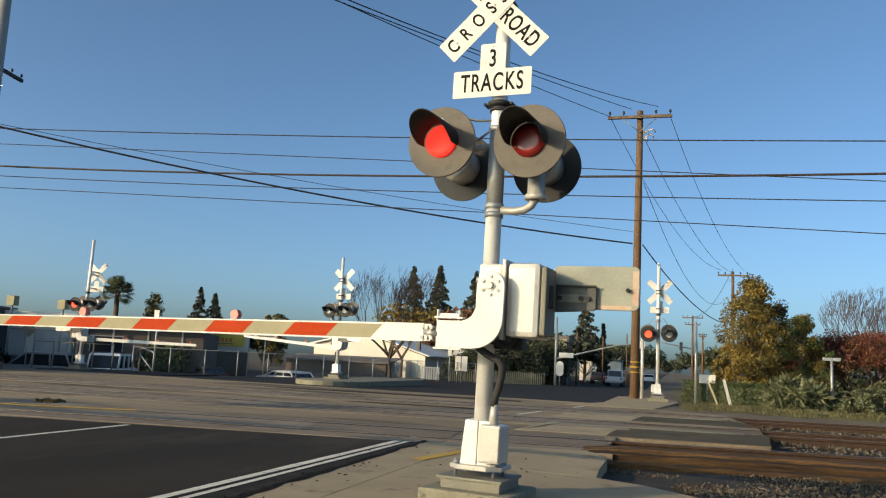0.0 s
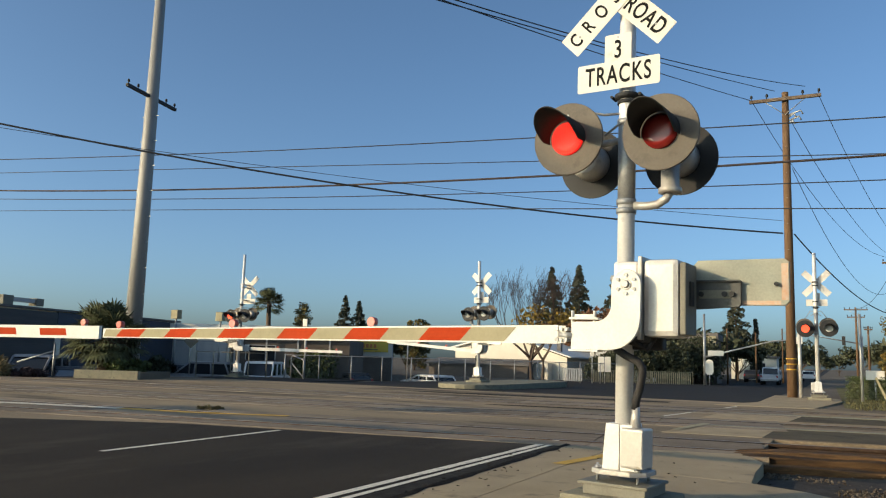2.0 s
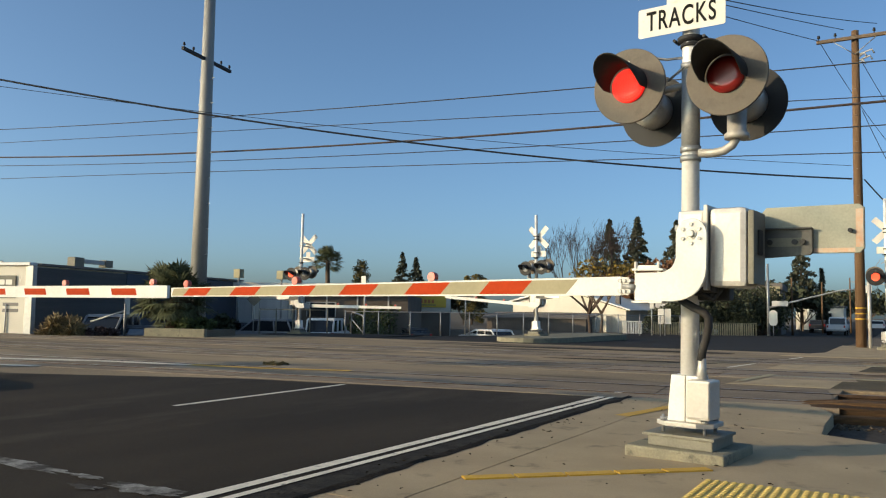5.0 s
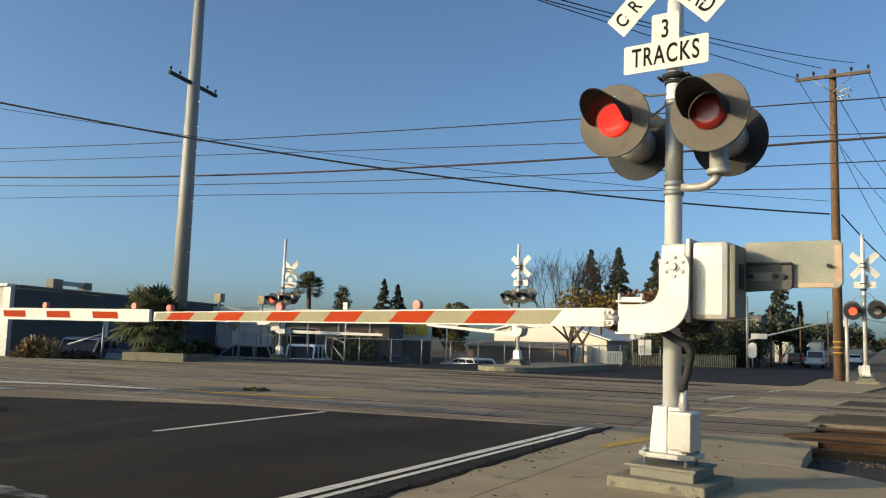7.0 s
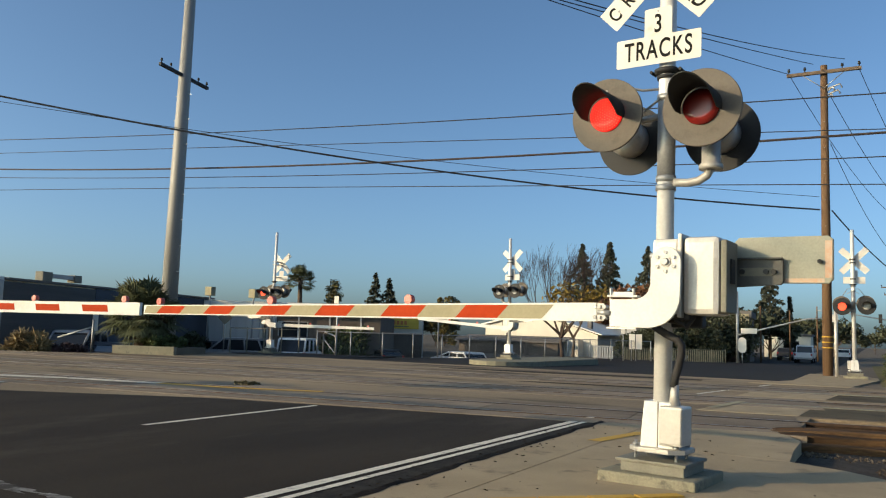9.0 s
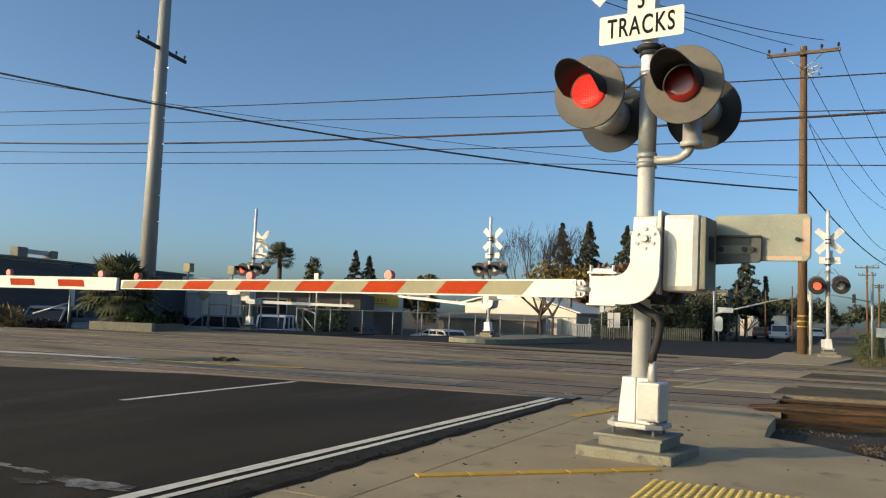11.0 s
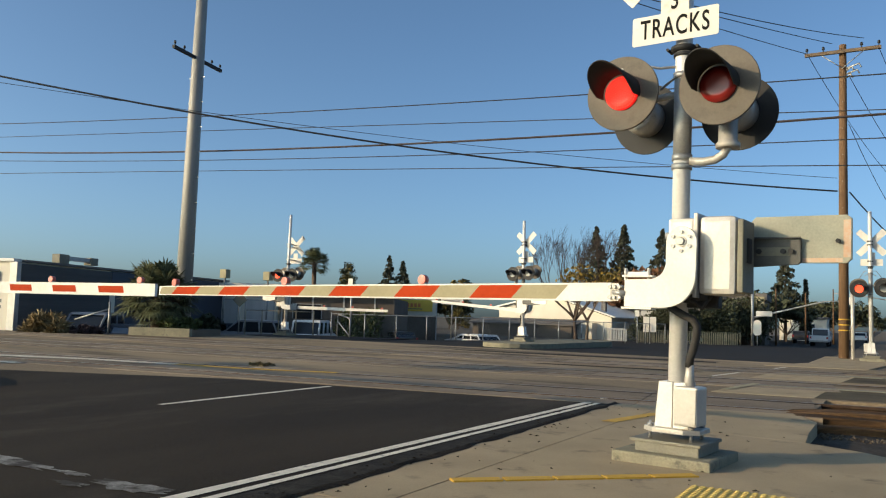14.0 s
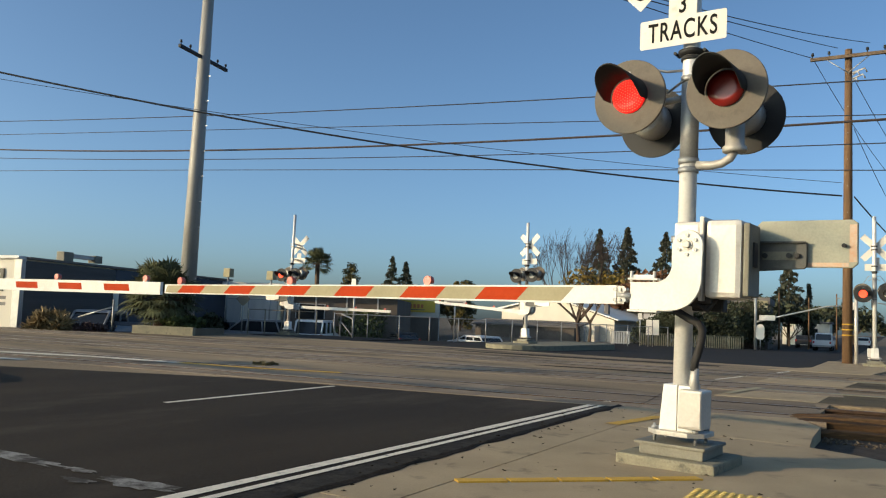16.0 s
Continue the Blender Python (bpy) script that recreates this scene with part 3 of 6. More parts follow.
def stones(name, n, x0, x1, y0, y1, z, size, label, seed):
    r = np.random.RandomState(seed)
    ico = np.array([(0, 0, 1), (0.9, 0, 0.1), (-0.1, 0.9, 0), (-0.9, 0.1, -0.05), (0, -0.9, 0.1), (0, 0, -1)])
    tri = [(0, 1, 2), (0, 2, 3), (0, 3, 4), (0, 4, 1), (5, 2, 1), (5, 3, 2), (5, 4, 3), (5, 1, 4)]
    verts, faces = [], []
    for k in range(n):
        u = r.rand()
        x, y = x0 + (x1 - x0) * r.rand(), y0 + (y1 - y0) * u
        if x < 0.52 and y < 8.2 or x < -0.15 and y < 9.1 or x < 0.15 + 0.15 * math.sin(y * 5) and y < 10.6:
            continue
        s = size * r.uniform(0.5, 1.4)
        a = r.rand() * 6.28
        c, q = math.cos(a), math.sin(a)
        pts = ico * (1 + 0.35 * (r.rand(6, 1) - 0.5)) * s * np.array([1, r.uniform(0.6, 1), r.uniform(0.5, 0.9)])
        zz = z + 0.03 * math.sin(x * 1.3 + y * 2.1) + r.uniform(-0.01, 0.03)
        o = len(verts)
        verts += [(x + p[0] * c - p[1] * q, y + p[0] * q + p[1] * c, zz + p[2]) for p in pts]
        faces += [(o + i, o + j, o + l) for i, j, l in tri]
    return tagged(from_arrays(name, verts, faces, BALLAST), label, "ballast", kind="stuff")


stones("ballast", 26000, -0.75, 7, 4.6, 12.6, -0.14, 0.024, "loose grey-brown crushed stone ballast", 4)
stones("ballast", 9000, -0.8, 16, 12.5, 26.5, -0.14, 0.05, "loose grey-brown crushed stone ballast between tracks", 5)
# grass verge on the far side of the tracks
sheet("verge", [0.35, 3, 6, 12, 20, 40, 60], [27.2, 29, 31, 34, 38, 44, 60, 90], lambda x, y: fall(y) + 0.03 + 0.04 * math.sin(x * 2 + y) - (0.26 if y < 28 else 0), GRASS, "dry olive grass verge beyond the tracks", "grass")

r = np.random.RandomState(17)
verts, faces = [], []
for k in range(7000):
    x, y = r.uniform(0.45, 14), r.uniform(28.2, 37.5)
    a, h, o = r.uniform(0, 6.28), r.uniform(0.03, 0.11), len(verts)
    z = fall(y) + 0.03 + 0.04 * math.sin(x * 2 + y)
    dx, dy = math.cos(a) * 0.02, math.sin(a) * 0.02
    verts += [(x - dx, y - dy, z - 0.03), (x + dx, y + dy, z - 0.03), (x + r.normal() * 0.04, y + r.normal() * 0.04, z + h)]
    faces.append((o, o + 1, o + 2))
tagged(from_arrays("grass", verts, faces, LEAF_GRASS), "dry green and straw grass blades on the verge", "grass", kind="stuff")

# old timbers lying along the first rail
tim = thing("timber_stack", -1.12, 12.25, -0.1, "broken weathered brown timbers lying beside the rails", "timber", rz=5.5)
for i, (x0, x1, y0, y1, z0, z1) in enumerate([(-0.25, 3.9, -0.55, -0.25, -0.12, 0.12), (-0.1, 7.5, -0.24, 0.06, -0.1, 0.16), (-0.1, 5.2, 0.08, 0.3, -0.06, 0.15), (3.95, 9.5, -0.56, -0.26, -0.12, 0.1), (0.1, 4.6, -0.95, -0.6, -0.16, 0.04), (0.4, 3.4, -1.25, -0.98, -0.16, -0.06), (5.3, 11, 0.08, 0.32, -0.06, 0.13)]):
    bm = bmesh.new()
    n = 16
    rows = []
    for k in range(n + 1):
        x = x0 + (x1 - x0) * k / n
        j = [rng.uniform(-0.012, 0.012) for _ in range(4)]
        e = [rng.uniform(-0.35, 0.12) if k == 0 else 0 for _ in range(4)]
        t = 0.6 if k == 0 else 1.0
        zm = (z0 + z1) / 2
        rows.append([bm.verts.new(v) for v in ((x + e[0], y0 + j[0], zm + (z0 - zm) * t), (x + e[1], y1 + j[1], zm + (z0 - zm) * t), (x + e[2], y1 + j[2], zm + (z1 - zm) * t + j[0]), (x + e[3], y0 + j[3], zm + (z1 - zm) * t + j[1]))])
    for p, q in zip(rows, rows[1:]):
        for k in range(4):
            bm.faces.new((p[k], p[(k + 1) % 4], q[(k + 1) % 4], q[k]))
    bm.faces.new(rows[0])
    bm.faces.new(rows[-1][::-1])
    bmesh.ops.bevel(bm, geom=list(bm.edges), offset=0.012, segments=1, affect="EDGES")
    part("timber", bm, TIMBER, tim)


# ---- crossing signals ----
def ring_pts(cx, cz, r, a0, a1, n):
    return [(cx + r * math.cos(radians(a0 + (a1 - a0) * k / n)), cz + r * math.sin(radians(a0 + (a1 - a0) * k / n))) for k in range(n + 1)]


def flasher(sig, x, z, side, lit, near):
    """One lamp with its background disc; side -1 faces the front, +1 the back."""
    y0 = 0.30 * side
    head = part("lamp_disc", disc_mesh(x, y0, z, side), DISC_FACE if side < 0 else BLACK, sig, "round faded grey-brown background disc")
    bm = bmesh.new()
    tube(bm, [(x, 0.07 * side, z), (x, 0.1 * side, z), (x, 0.285 * side, z)], [0.13, 0.168, 0.172], 24)
    part("housing", bm, SILVER_OLD, head, "grey metal lamp housing")
    bm = bmesh.new()
    yl = y0 + 0.022 * side
    tube(bm, [(x, yl - 0.03 * side, z), (x, yl + 0.008 * side, z), (x, yl + 0.02 * side, z)], [0.152, 0.148, 0.09], 28)
    part("lens", bm, (LED if near else LED_FAR) if lit else (LENS if side < 0 or near else LENS_CLEAR), head, "bright lit red lens" if lit else "dark red unlit lens")
    if lit and near:
        verts, faces = [], []
        for ringi, cnt in ((0, 1), (0.024, 6), (0.047, 12), (0.07, 18), (0.093, 24), (0.116, 30), (0.138, 36)):
            for k in range(cnt):
                a = 2 * math.pi * (k + 0.5 * (cnt % 4 == 2)) / cnt
                cx, cz, o = x + ringi * math.cos(a), z + ringi * math.sin(a), len(verts)
                yy = yl + (0.022 if ringi < 0.09 else 0.022 - 0.012 * (ringi - 0.09) / 0.058) * side
                verts += [(cx + 0.0055 * math.cos(b * math.pi / 3), yy, cz + 0.0055 * math.sin(b * math.pi / 3)) for b in range(6)] + [(cx, yy + 0.006 * side, cz)]
                faces += [(o + b, o + (b + 1) % 6, o + 6) for b in range(6)]
        from_arrays("led_points", verts, faces, LED_HOT, head)
    bm = bmesh.new()
    inner, outer = [], []
    steps = 22
    for k in range(steps + 1):
        a = radians(-14 + 208 * k / steps)
        depth = 0.03 + 0.45 * max(0.0, math.sin(radians(6 + 168 * k / steps))) ** 0.62
        for r, store in ((0.168, inner), (0.175, outer)):
            store.append((bm.verts.new((x + r * math.cos(a), y0 + 0.018 * side, z + r * math.sin(a))), bm.verts.new((x + r * math.cos(a), y0 + (0.018 + depth) * side, z + r * math.sin(a) - 0.012))))
    for store in (inner, outer):
        for (p, q), (u, v) in zip(store, store[1:]):
            bm.faces.new((p, q, v, u)).smooth = True
    for (p, q), (u, v), (p2, q2), (u2, v2) in zip(inner, inner[1:], outer, outer[1:]):
        bm.faces.new((q, v, v2, q2))
    part("hood", bm, BLACK, head, "matt black lamp hood")
    for a in (90,):
        px_, pz_ = x + 0.215 * math.cos(radians(a)), z + 0.215 * math.sin(radians(a))
        bm = bmesh.new()
        tube(bm, [(px_, y0, pz_), (px_, y0 + 0.02 * side, pz_)], 0.009, 8)
        part("bolt", bm, GALV, head)


def disc_mesh(x, y, z, side):
    bm = bmesh.new()
    tube(bm, [(x, y - 0.012 * side, z), (x, y + 0.004 * side, z), (x, y + 0.008 * side, z)], [0.33, 0.33, 0.324], 56)
    return bm


def blade(sig, angle, words, zc, y, back):
    m = pose(-0.058, y, zc) @ pose(0, 0, 0, 0, angle, 0)
    cb = bmesh.new()
    prism(cb, [(-0.645, -0.112), (-0.637, -0.12), (0.637, -0.12), (0.645, -0.112), (0.645, 0.112), (0.637, 0.12), (-0.637, 0.12), (-0.645, 0.112)], 0.0, 0.004, "y")
    bmesh.ops.transform(cb, matrix=m, verts=cb.verts)
    b = part("crossbuck_blade", cb, SIGN_WHITE if not back else SILVER_OLD, sig, "white sign blade with black letters")
    if not back:
        for text, at, size, span in words:
            lettering(text, size, m @ pose(at, -0.002, 0), LETTER, b, 0.72, 0.003, span=span)
    for at in (-0.5, 0.0, 0.5):
        bm = bmesh.new()
        tube(bm, [(at, 0.0, 0.0), (at, -0.005, 0.0)], 0.011, 8)
        bmesh.ops.transform(bm, matrix=m, verts=bm.verts)
        part("bolt", bm, GALV, b)


def signal(x, y, z, rz, label, gate=0, length=6.77, lit=(0, 0, 0, 0), near=False, lean=0.0, top=4.95, droop=0.0, lamp_z=3.152, sign=True, pale=False, reach=0.0):
    """A crossing signal. It faces -y before it is turned by rz. gate: -1 or +1, the side to which the arm reaches."""
    s = thing("crossing_signal", x, y, z, label, "crossing signal", rz=rz, ry=lean)
    bm = bmesh.new()
    tube(bm, [(0, 0, 0.6), (0, 0, top - 0.02), (0, 0, top)], [0.0765, 0.072, 0.05], 24)
    mast = part("mast", bm, SILVER_BRIGHT, s, "silver painted tubular mast")
    rod("sleeve", GALV, mast, [(0, 0, 2.6), (0, 0, 3.3)], 0.078, 24)
    for zz in (2.52, 2.6, 3.33):
        rod("clamp", GALV, mast, [(0, 0, zz - 0.025), (0, 0, zz + 0.025)], 0.088, 20)
    rod("collar", BLACK, mast, [(0, 0, 3.54), (0, 0, 3.56), (0, 0, 3.585), (0, 0, 3.6)], [0.085, 0.115, 0.115, 0.085], 20)
    rod("collar", BLACK, mast, [(0, 0, 3.5), (0, 0, 3.53)], 0.09, 20)
    for sx in (-1, 1):
        rod("collar_bolt", BLACK, mast, [(sx * 0.13, -0.06, 3.57), (sx * 0.13, 0.06, 3.57)], 0.014, 8)
    # foot
    bm = bmesh.new()
    for q in ((-0.145, 0.005), (0.012, 0.145)):
        prism(bm, [(q[0], 0.285), (q[1], 0.285), (q[1] * 0.93 if q[1] > 0.02 else q[1], 0.42), (q[1] * 0.8 if q[1] > 0.02 else q[1], 0.67), (q[0] * 0.8 if q[0] < -0.02 else q[0], 0.67), (q[0] * 0.93 if q[0] < -0.02 else q[0], 0.42)], -0.13, 0.13, "y", bevel=0.012)
    foot = part("foot", bm, SILVER_BRIGHT, s, "split silver cast foot")
    bm = bmesh.new()
    prism(bm, [(-0.24, -0.12), (-0.13, -0.22), (0.13, -0.22), (0.24, -0.12), (0.24, 0.14), (0.13, 0.22), (-0.13, 0.22), (-0.24, 0.14)], 0.25, 0.29, "z", bevel=0.008)
    part("base_plate", bm, SILVER_OLD, foot)
    for bx, by in ((-0.18, -0.13), (0.17, -0.13), (-0.18, 0.14), (0.17, 0.14)):
        rod("anchor_bolt", GALV, foot, [(bx, by, 0.18), (bx, by, 0.335)], 0.014, 8)
        rod("nut", GALV, foot, [(bx, by, 0.29), (bx, by, 0.315)], 0.03, 6)
    jb = solid("junction_box", SILVER, s, 0.05, 0.25, -0.235, 0.02, 0.325, 0.645, bevel=0.018, label="silver junction box at the foot")
    solid("lid", SILVER_OLD, jb, 0.06, 0.24, -0.243, -0.236, 0.345, 0.625, bevel=0.002)
    # concrete footing
    solid("footing", CONC_BLOCK, s, -0.43, 0.40, -0.36, 0.44, -0.05, 0.085, bevel=0.025, label="weathered tan concrete footing")
    solid("footing_step", STEEL_PLATE, s, -0.27, 0.27, -0.24, 0.30, 0.085, 0.165, bevel=0.008)
    solid("footing_plate", STEEL_PLATE, s, -0.31, 0.29, -0.26, 0.32, 0.165, 0.19, bevel=0.006)
    # lamps
    for i, lx in enumerate((-0.44, 0.398)):
        lz = lamp_z - 0.03 * i
        flasher(s, lx, lz, -1, lit[i], near)
        flasher(s, lx, lz - 0.1, 1, lit[2 + i], near)
        d = -1 if lx < 0 else 1
        yk = -0.02
        if d > 0:
            pts = [(0.08, yk, 2.56), (0.2, yk, 2.55), (0.29, yk, 2.56), (0.36, yk, 2.6), (lx, yk, 2.66)]
            rod("lamp_elbow", SILVER_OLD, s, pts, 0.036, 12, "bent pipe elbow carrying a lamp")
            rod("lamp_neck", SILVER_OLD, s, [(lx, yk, 2.65), (lx, yk, 2.69), (lx, yk, 2.71), (lx, yk, 3.0)], [0.1, 0.1, 0.078, 0.078], 16)
        else:
            rod("lamp_bracket", SILVER_OLD, s, [(-0.07, 0, lamp_z + 0.02), (-0.26, 0, lamp_z)], 0.03, 10)
        rod("lamp_stay", GALV, s, [(0, -0.03, 3.41), (d * 0.2, -0.05, 3.415), (lx * 0.95, -0.2, lamp_z + 0.29)], 0.012, 8)
        rod("lamp_stay", GALV, s, [(0, -0.07, 3.34), (d * 0.2, -0.02, 3.23)], 0.012, 8)
    # signs
    if sign:
        yb = -0.115 - reach
        bm = bmesh.new()
        prism(bm, [(p - 0.052, q) for p, q in [(-0.373, 3.622), (0.373, 3.622), (0.385, 3.634), (0.385, 3.872), (0.373, 3.884), (0.125, 3.884), (0.125, 4.124), (0.113, 4.136), (-0.113, 4.136), (-0.125, 4.124), (-0.125, 3.884), (-0.373, 3.884), (-0.385, 3.872), (-0.385, 3.634)]], yb, yb + 0.004, "y")
        t = part("track_sign", bm, SIGN_WHITE, s, "white sign plate reading 3 TRACKS")
        lettering("TRACKS", 0.245, pose(-0.052, yb - 0.002, 3.752), LETTER, t, 0.62, 0.003, span=0.615)
        lettering("3", 0.235, pose(-0.052, yb - 0.002, 3.985), LETTER, t, 0.68, 0.003)
        rod("bolt", GALV, t, [(-0.052, yb, 4.105), (-0.052, yb - 0.005, 4.105)], 0.009, 8)
        blade(s, -44, (("CROSSING", 0, 0.19, 1.18),), 4.515, -0.125 - reach, False)
        blade(s, 45, (("RAIL", -0.36, 0.215, 0.42), ("ROAD", 0.36, 0.215, 0.45)), 4.515, -0.118 - reach, False)
        for zz in (3.79, 4.42, 4.56):
            solid("sign_bracket", SILVER_OLD if reach else BLACK, s, -0.1, 0.1, -0.11 - reach, 0.09, zz - 0.02, zz + 0.02)
    if gate:
        g = gate
        pz, yf = 1.88, -0.385
        kept = set(s.children)
        bm = bmesh.new()
        box(bm, -0.14, 0.09, -0.25, -0.08, 1.46, 2.09, bevel=0.03)
        mech = part("gate_machine", bm, SILVER, s, "silver gate machine housing on the mast")
        bm = bmesh.new()
        box(bm, 0.128, 0.43, -0.275, 0.08, 1.455, 2.1, bevel=0.05)
        part("cover", bm, SILVER, mech, "rounded silver machine cover")
        solid("flange", SILVER_OLD, mech, 0.092, 0.126, -0.295, 0.07, 1.43, 2.125, bevel=0.008)
        solid("back_cover", STEEL_PLATE, mech, 0.432, 0.48, -0.255, 0.07, 1.48, 2.07, bevel=0.012)
        solid("latch", BLACK, mech, 0.481, 0.496, -0.16, -0.06, 1.72, 1.92, bevel=0.003)
        rod("top_bolt", GALV, mech, [(-0.18, -0.18, 1.95), (-0.12, -0.18, 1.95)], 0.03, 8)
        # bent arm bracket in front: a round end at the pivot, down, then out to the side
        out = ring_pts(0.03, pz, 0.125, 0, 180, 12)
        out = [(p, q) for p, q in out]
        left = [(-0.095, 1.72)] + ring_pts(-0.215, 1.69, 0.12, 0, -90, 6)[0:] + [(-0.45, 1.565)]
        right = [(-0.45, 1.335), (-0.13, 1.335)] + ring_pts(-0.1, 1.59, 0.25, -90, 0, 8)[1:]
        line = [(p * -g, q) for p, q in out + left + right]
        bm = bmesh.new()
        prism(bm, line, yf - 0.02, yf + 0.012, "y", bevel=0.006)
        br = part("arm_bracket", bm, ARM_WHITE, s, "white bent steel arm bracket")
        bm = bmesh.new()
        prism(bm, line, 0.10, 0.13, "y")
        part("back_bracket", bm, SILVER_OLD if near else ARM_WHITE, s)
        for k in range(6):
            a = radians(30 + 60 * k)
            rod("bolt", GALV, br, [(-g * 0.03 + 0.078 * math.cos(a), yf - 0.02, pz + 0.078 * math.sin(a)), (-g * 0.03 + 0.078 * math.cos(a), yf - 0.035, pz + 0.078 * math.sin(a))], 0.016, 6)
        rod("pivot_cap", GALV, br, [(-g * 0.03, yf - 0.02, pz), (-g * 0.03, yf - 0.05, pz)], [0.035, 0.026], 14)
        rod("pivot_ring", SILVER_OLD, br, [(-g * 0.03, yf - 0.021, pz), (-g * 0.03, yf - 0.028, pz)], 0.045, 18)
        for q in (1.585, 1.317):
            solid("flange_lip", ARM_WHITE, br, *sorted((g * 0.2, g * 0.46)), yf - 0.05, yf + 0.05, q, q + 0.016)
        bm = bmesh.new()
        for q in (1.63, ):
            box(bm, *sorted((g * 0.24, g * 0.45)), yf + 0.0, yf + 0.012, 1.60, 1.63)
            box(bm, *sorted((g * 0.44, g * 0.452)), yf - 0.02, yf + 0.02, 1.56, 1.66)
            box(bm, *sorted((g * 0.24, g * 0.252)), yf - 0.02, yf + 0.02, 1.56, 1.66)
        part("bracket_rail", bm, ARM_WHITE, br)
        # adapter
        ad = rod("adapter", GALV, s, [(g * 0.44, yf, 1.445), (g * 0.56, yf, 1.455)], 0.03, 10, "galvanised arm adapter with clamp bolts")
        for xx in (0.49, 0.535, 0.575):
            for q in (1.41, 1.5):
                rod("clamp_bolt", GALV, ad, [(g * xx, yf - 0.045, q), (g * xx, yf + 0.03, q)], 0.017, 8)
        solid("clamp_plate", SILVER_OLD, ad, *sorted((g * 0.5, g * 0.61)), yf - 0.02, yf - 0.012, 1.38, 1.53, bevel=0.002)
        # arm
        z_at = lambda u: 1.455 + (u - 0.57) * (droop / (length - 0.57))
        h_at = lambda u: 0.09 if pale else 0.08 - 0.022 * (u - 0.57) / (length - 0.57)
        bm = bmesh.new()
        n = 14
        rows = []
        for k in range(n + 1):
            u = 0.57 + (length - 0.57) * k / n
            rows.append([bm.verts.new((g * u, yy, z_at(u) + q * h_at(u))) for yy, q in ((yf - 0.025, -1), (yf + 0.025, -1), (yf + 0.025, 1), (yf - 0.025, 1))])
        for p, q in zip(rows, rows[1:]):
            for k in range(4):
                bm.faces.new((p[k], p[(k + 1) % 4], q[(k + 1) % 4], q[k]))
        bm.faces.new(rows[0])
        bm.faces.new(rows[-1][::-1])
        arm = part("gate_arm", bm, ARM_WHITE, s, "lowered white gate arm with slanted red and beige stripes")
        u0, step = 1.0, (length - 1.36) / 12
        for k in range(6 if pale else 13):
            a0, a1 = u0 + k * step, min(u0 + (k + 1) * step, length - 0.03)
            f, lean_lo, lean_hi = 0.8, 0.09, -0.03
            if pale:
                a0, f, lean_lo, lean_hi = length - 1.14 - k * 1.005, 0.55, 0.015, -0.015
                a1 = a0 + 0.52
            if a1 - a0 < 0.05:
                continue
            bm = bmesh.new()
            pts = [(a0 + lean_lo, -1), (min(a1 + lean_lo, length - 0.015), -1), (min(a1 + lean_hi, length - 0.015), 1), (a0 + lean_hi, 1)]
            bm.faces.new([bm.verts.new((g * u, yf - 0.0275, z_at(u) + q * h_at(u) * f)) for u, q in pts])
            part("stripe", bm, ARM_RED if k % 2 or pale else ARM_BEIGE, arm)
        for i, u in enumerate((length - 0.31, length * (0.72 if pale else 0.66), length * 0.375)):
            zz = z_at(u) + h_at(u)
            rod("arm_lamp", ARM_LAMP, arm, [(g * u, yf - 0.03, zz + 0.045), (g * u, yf + 0.03, zz + 0.045)], 0.048, 16, "small red gate arm lamp")
            solid("lamp_stem", GALV, arm, g * u - 0.04, g * u + 0.04, yf - 0.02, yf + 0.02, zz - 0.004, zz + 0.03)
        # counterweight on the far end
        bm = bmesh.new()
        c = -g
        line = [(c * p, q) for p, q in [(0.60, 1.80), (0.60, 2.09), (0.635, 2.13), (1.33, 2.13), (1.365, 2.10), (1.365, 1.78), (1.33, 1.745), (0.95, 1.745)]]
        prism(bm, line, 0.16, 0.20, "y", bevel=0.006)
        # far plates get a paler colour that stands for sunlight on the grey steel
        cw = part("counterweight", bm, PLATE_GREY if near else SILVER, s, "grey steel counterweight plate with faded orange edge tape")
        for dims in ((1.305, 1.358, 1.79, 2.09), (1.0, 1.3, 1.752, 1.785)):
            solid("edge_tape", TAPE, cw, *sorted((c * dims[0], c * dims[1])), 0.157, 0.1598, dims[2], dims[3])
        rod("plate_bolt", BLACK, cw, [(c * 1.27, 0.155, 1.92), (c * 1.27, 0.12, 1.92)], 0.018, 8)
        # the machine's shadow on this arm is put into its dark colour
        bm = bmesh.new()
        prism(bm, [(c * p, q) for p, q in [(0.1, 1.75), (0.1, 1.96), (0.62, 1.955), (1.0, 1.945), (1.0, 1.75), (0.98, 1.73), (0.5, 1.70)]], 0.11, 0.15, "y", bevel=0.005)
        ca = part("counterweight_arm", bm, SHADED_STEEL, s, "grey steel counterweight arm, coloured dark for the machine's shadow")
        solid("slot", STEEL_PLATE, ca, *sorted((c * 0.66, c * 0.92)), 0.104, 0.1095, 1.80, 1.87)
        solid("channel_lip", SHADED_STEEL, ca, *sorted((c * 0.55, c * 1.0)), 0.07, 0.11, 1.94, 1.952)
        for bx in (0.68, 0.87, 0.93):
            rod("arm_bolt", BLACK, ca, [(c * bx, 0.105, 1.835), (c * bx, 0.08, 1.835)], 0.022, 8)
        for o in set(s.children) - kept:
            o.location = (-0.12 * g, 0, -0.05)
        for o in (cw, ca):
            o.location.x += 0.17 * g
        # hose from the foot up to the machine
        rod("conduit", SILVER_OLD, s, [(0.13, -0.08, 0.62), (0.13, -0.08, 0.74), (0.135, -0.08, 0.82)], [0.05, 0.036, 0.03], 12)
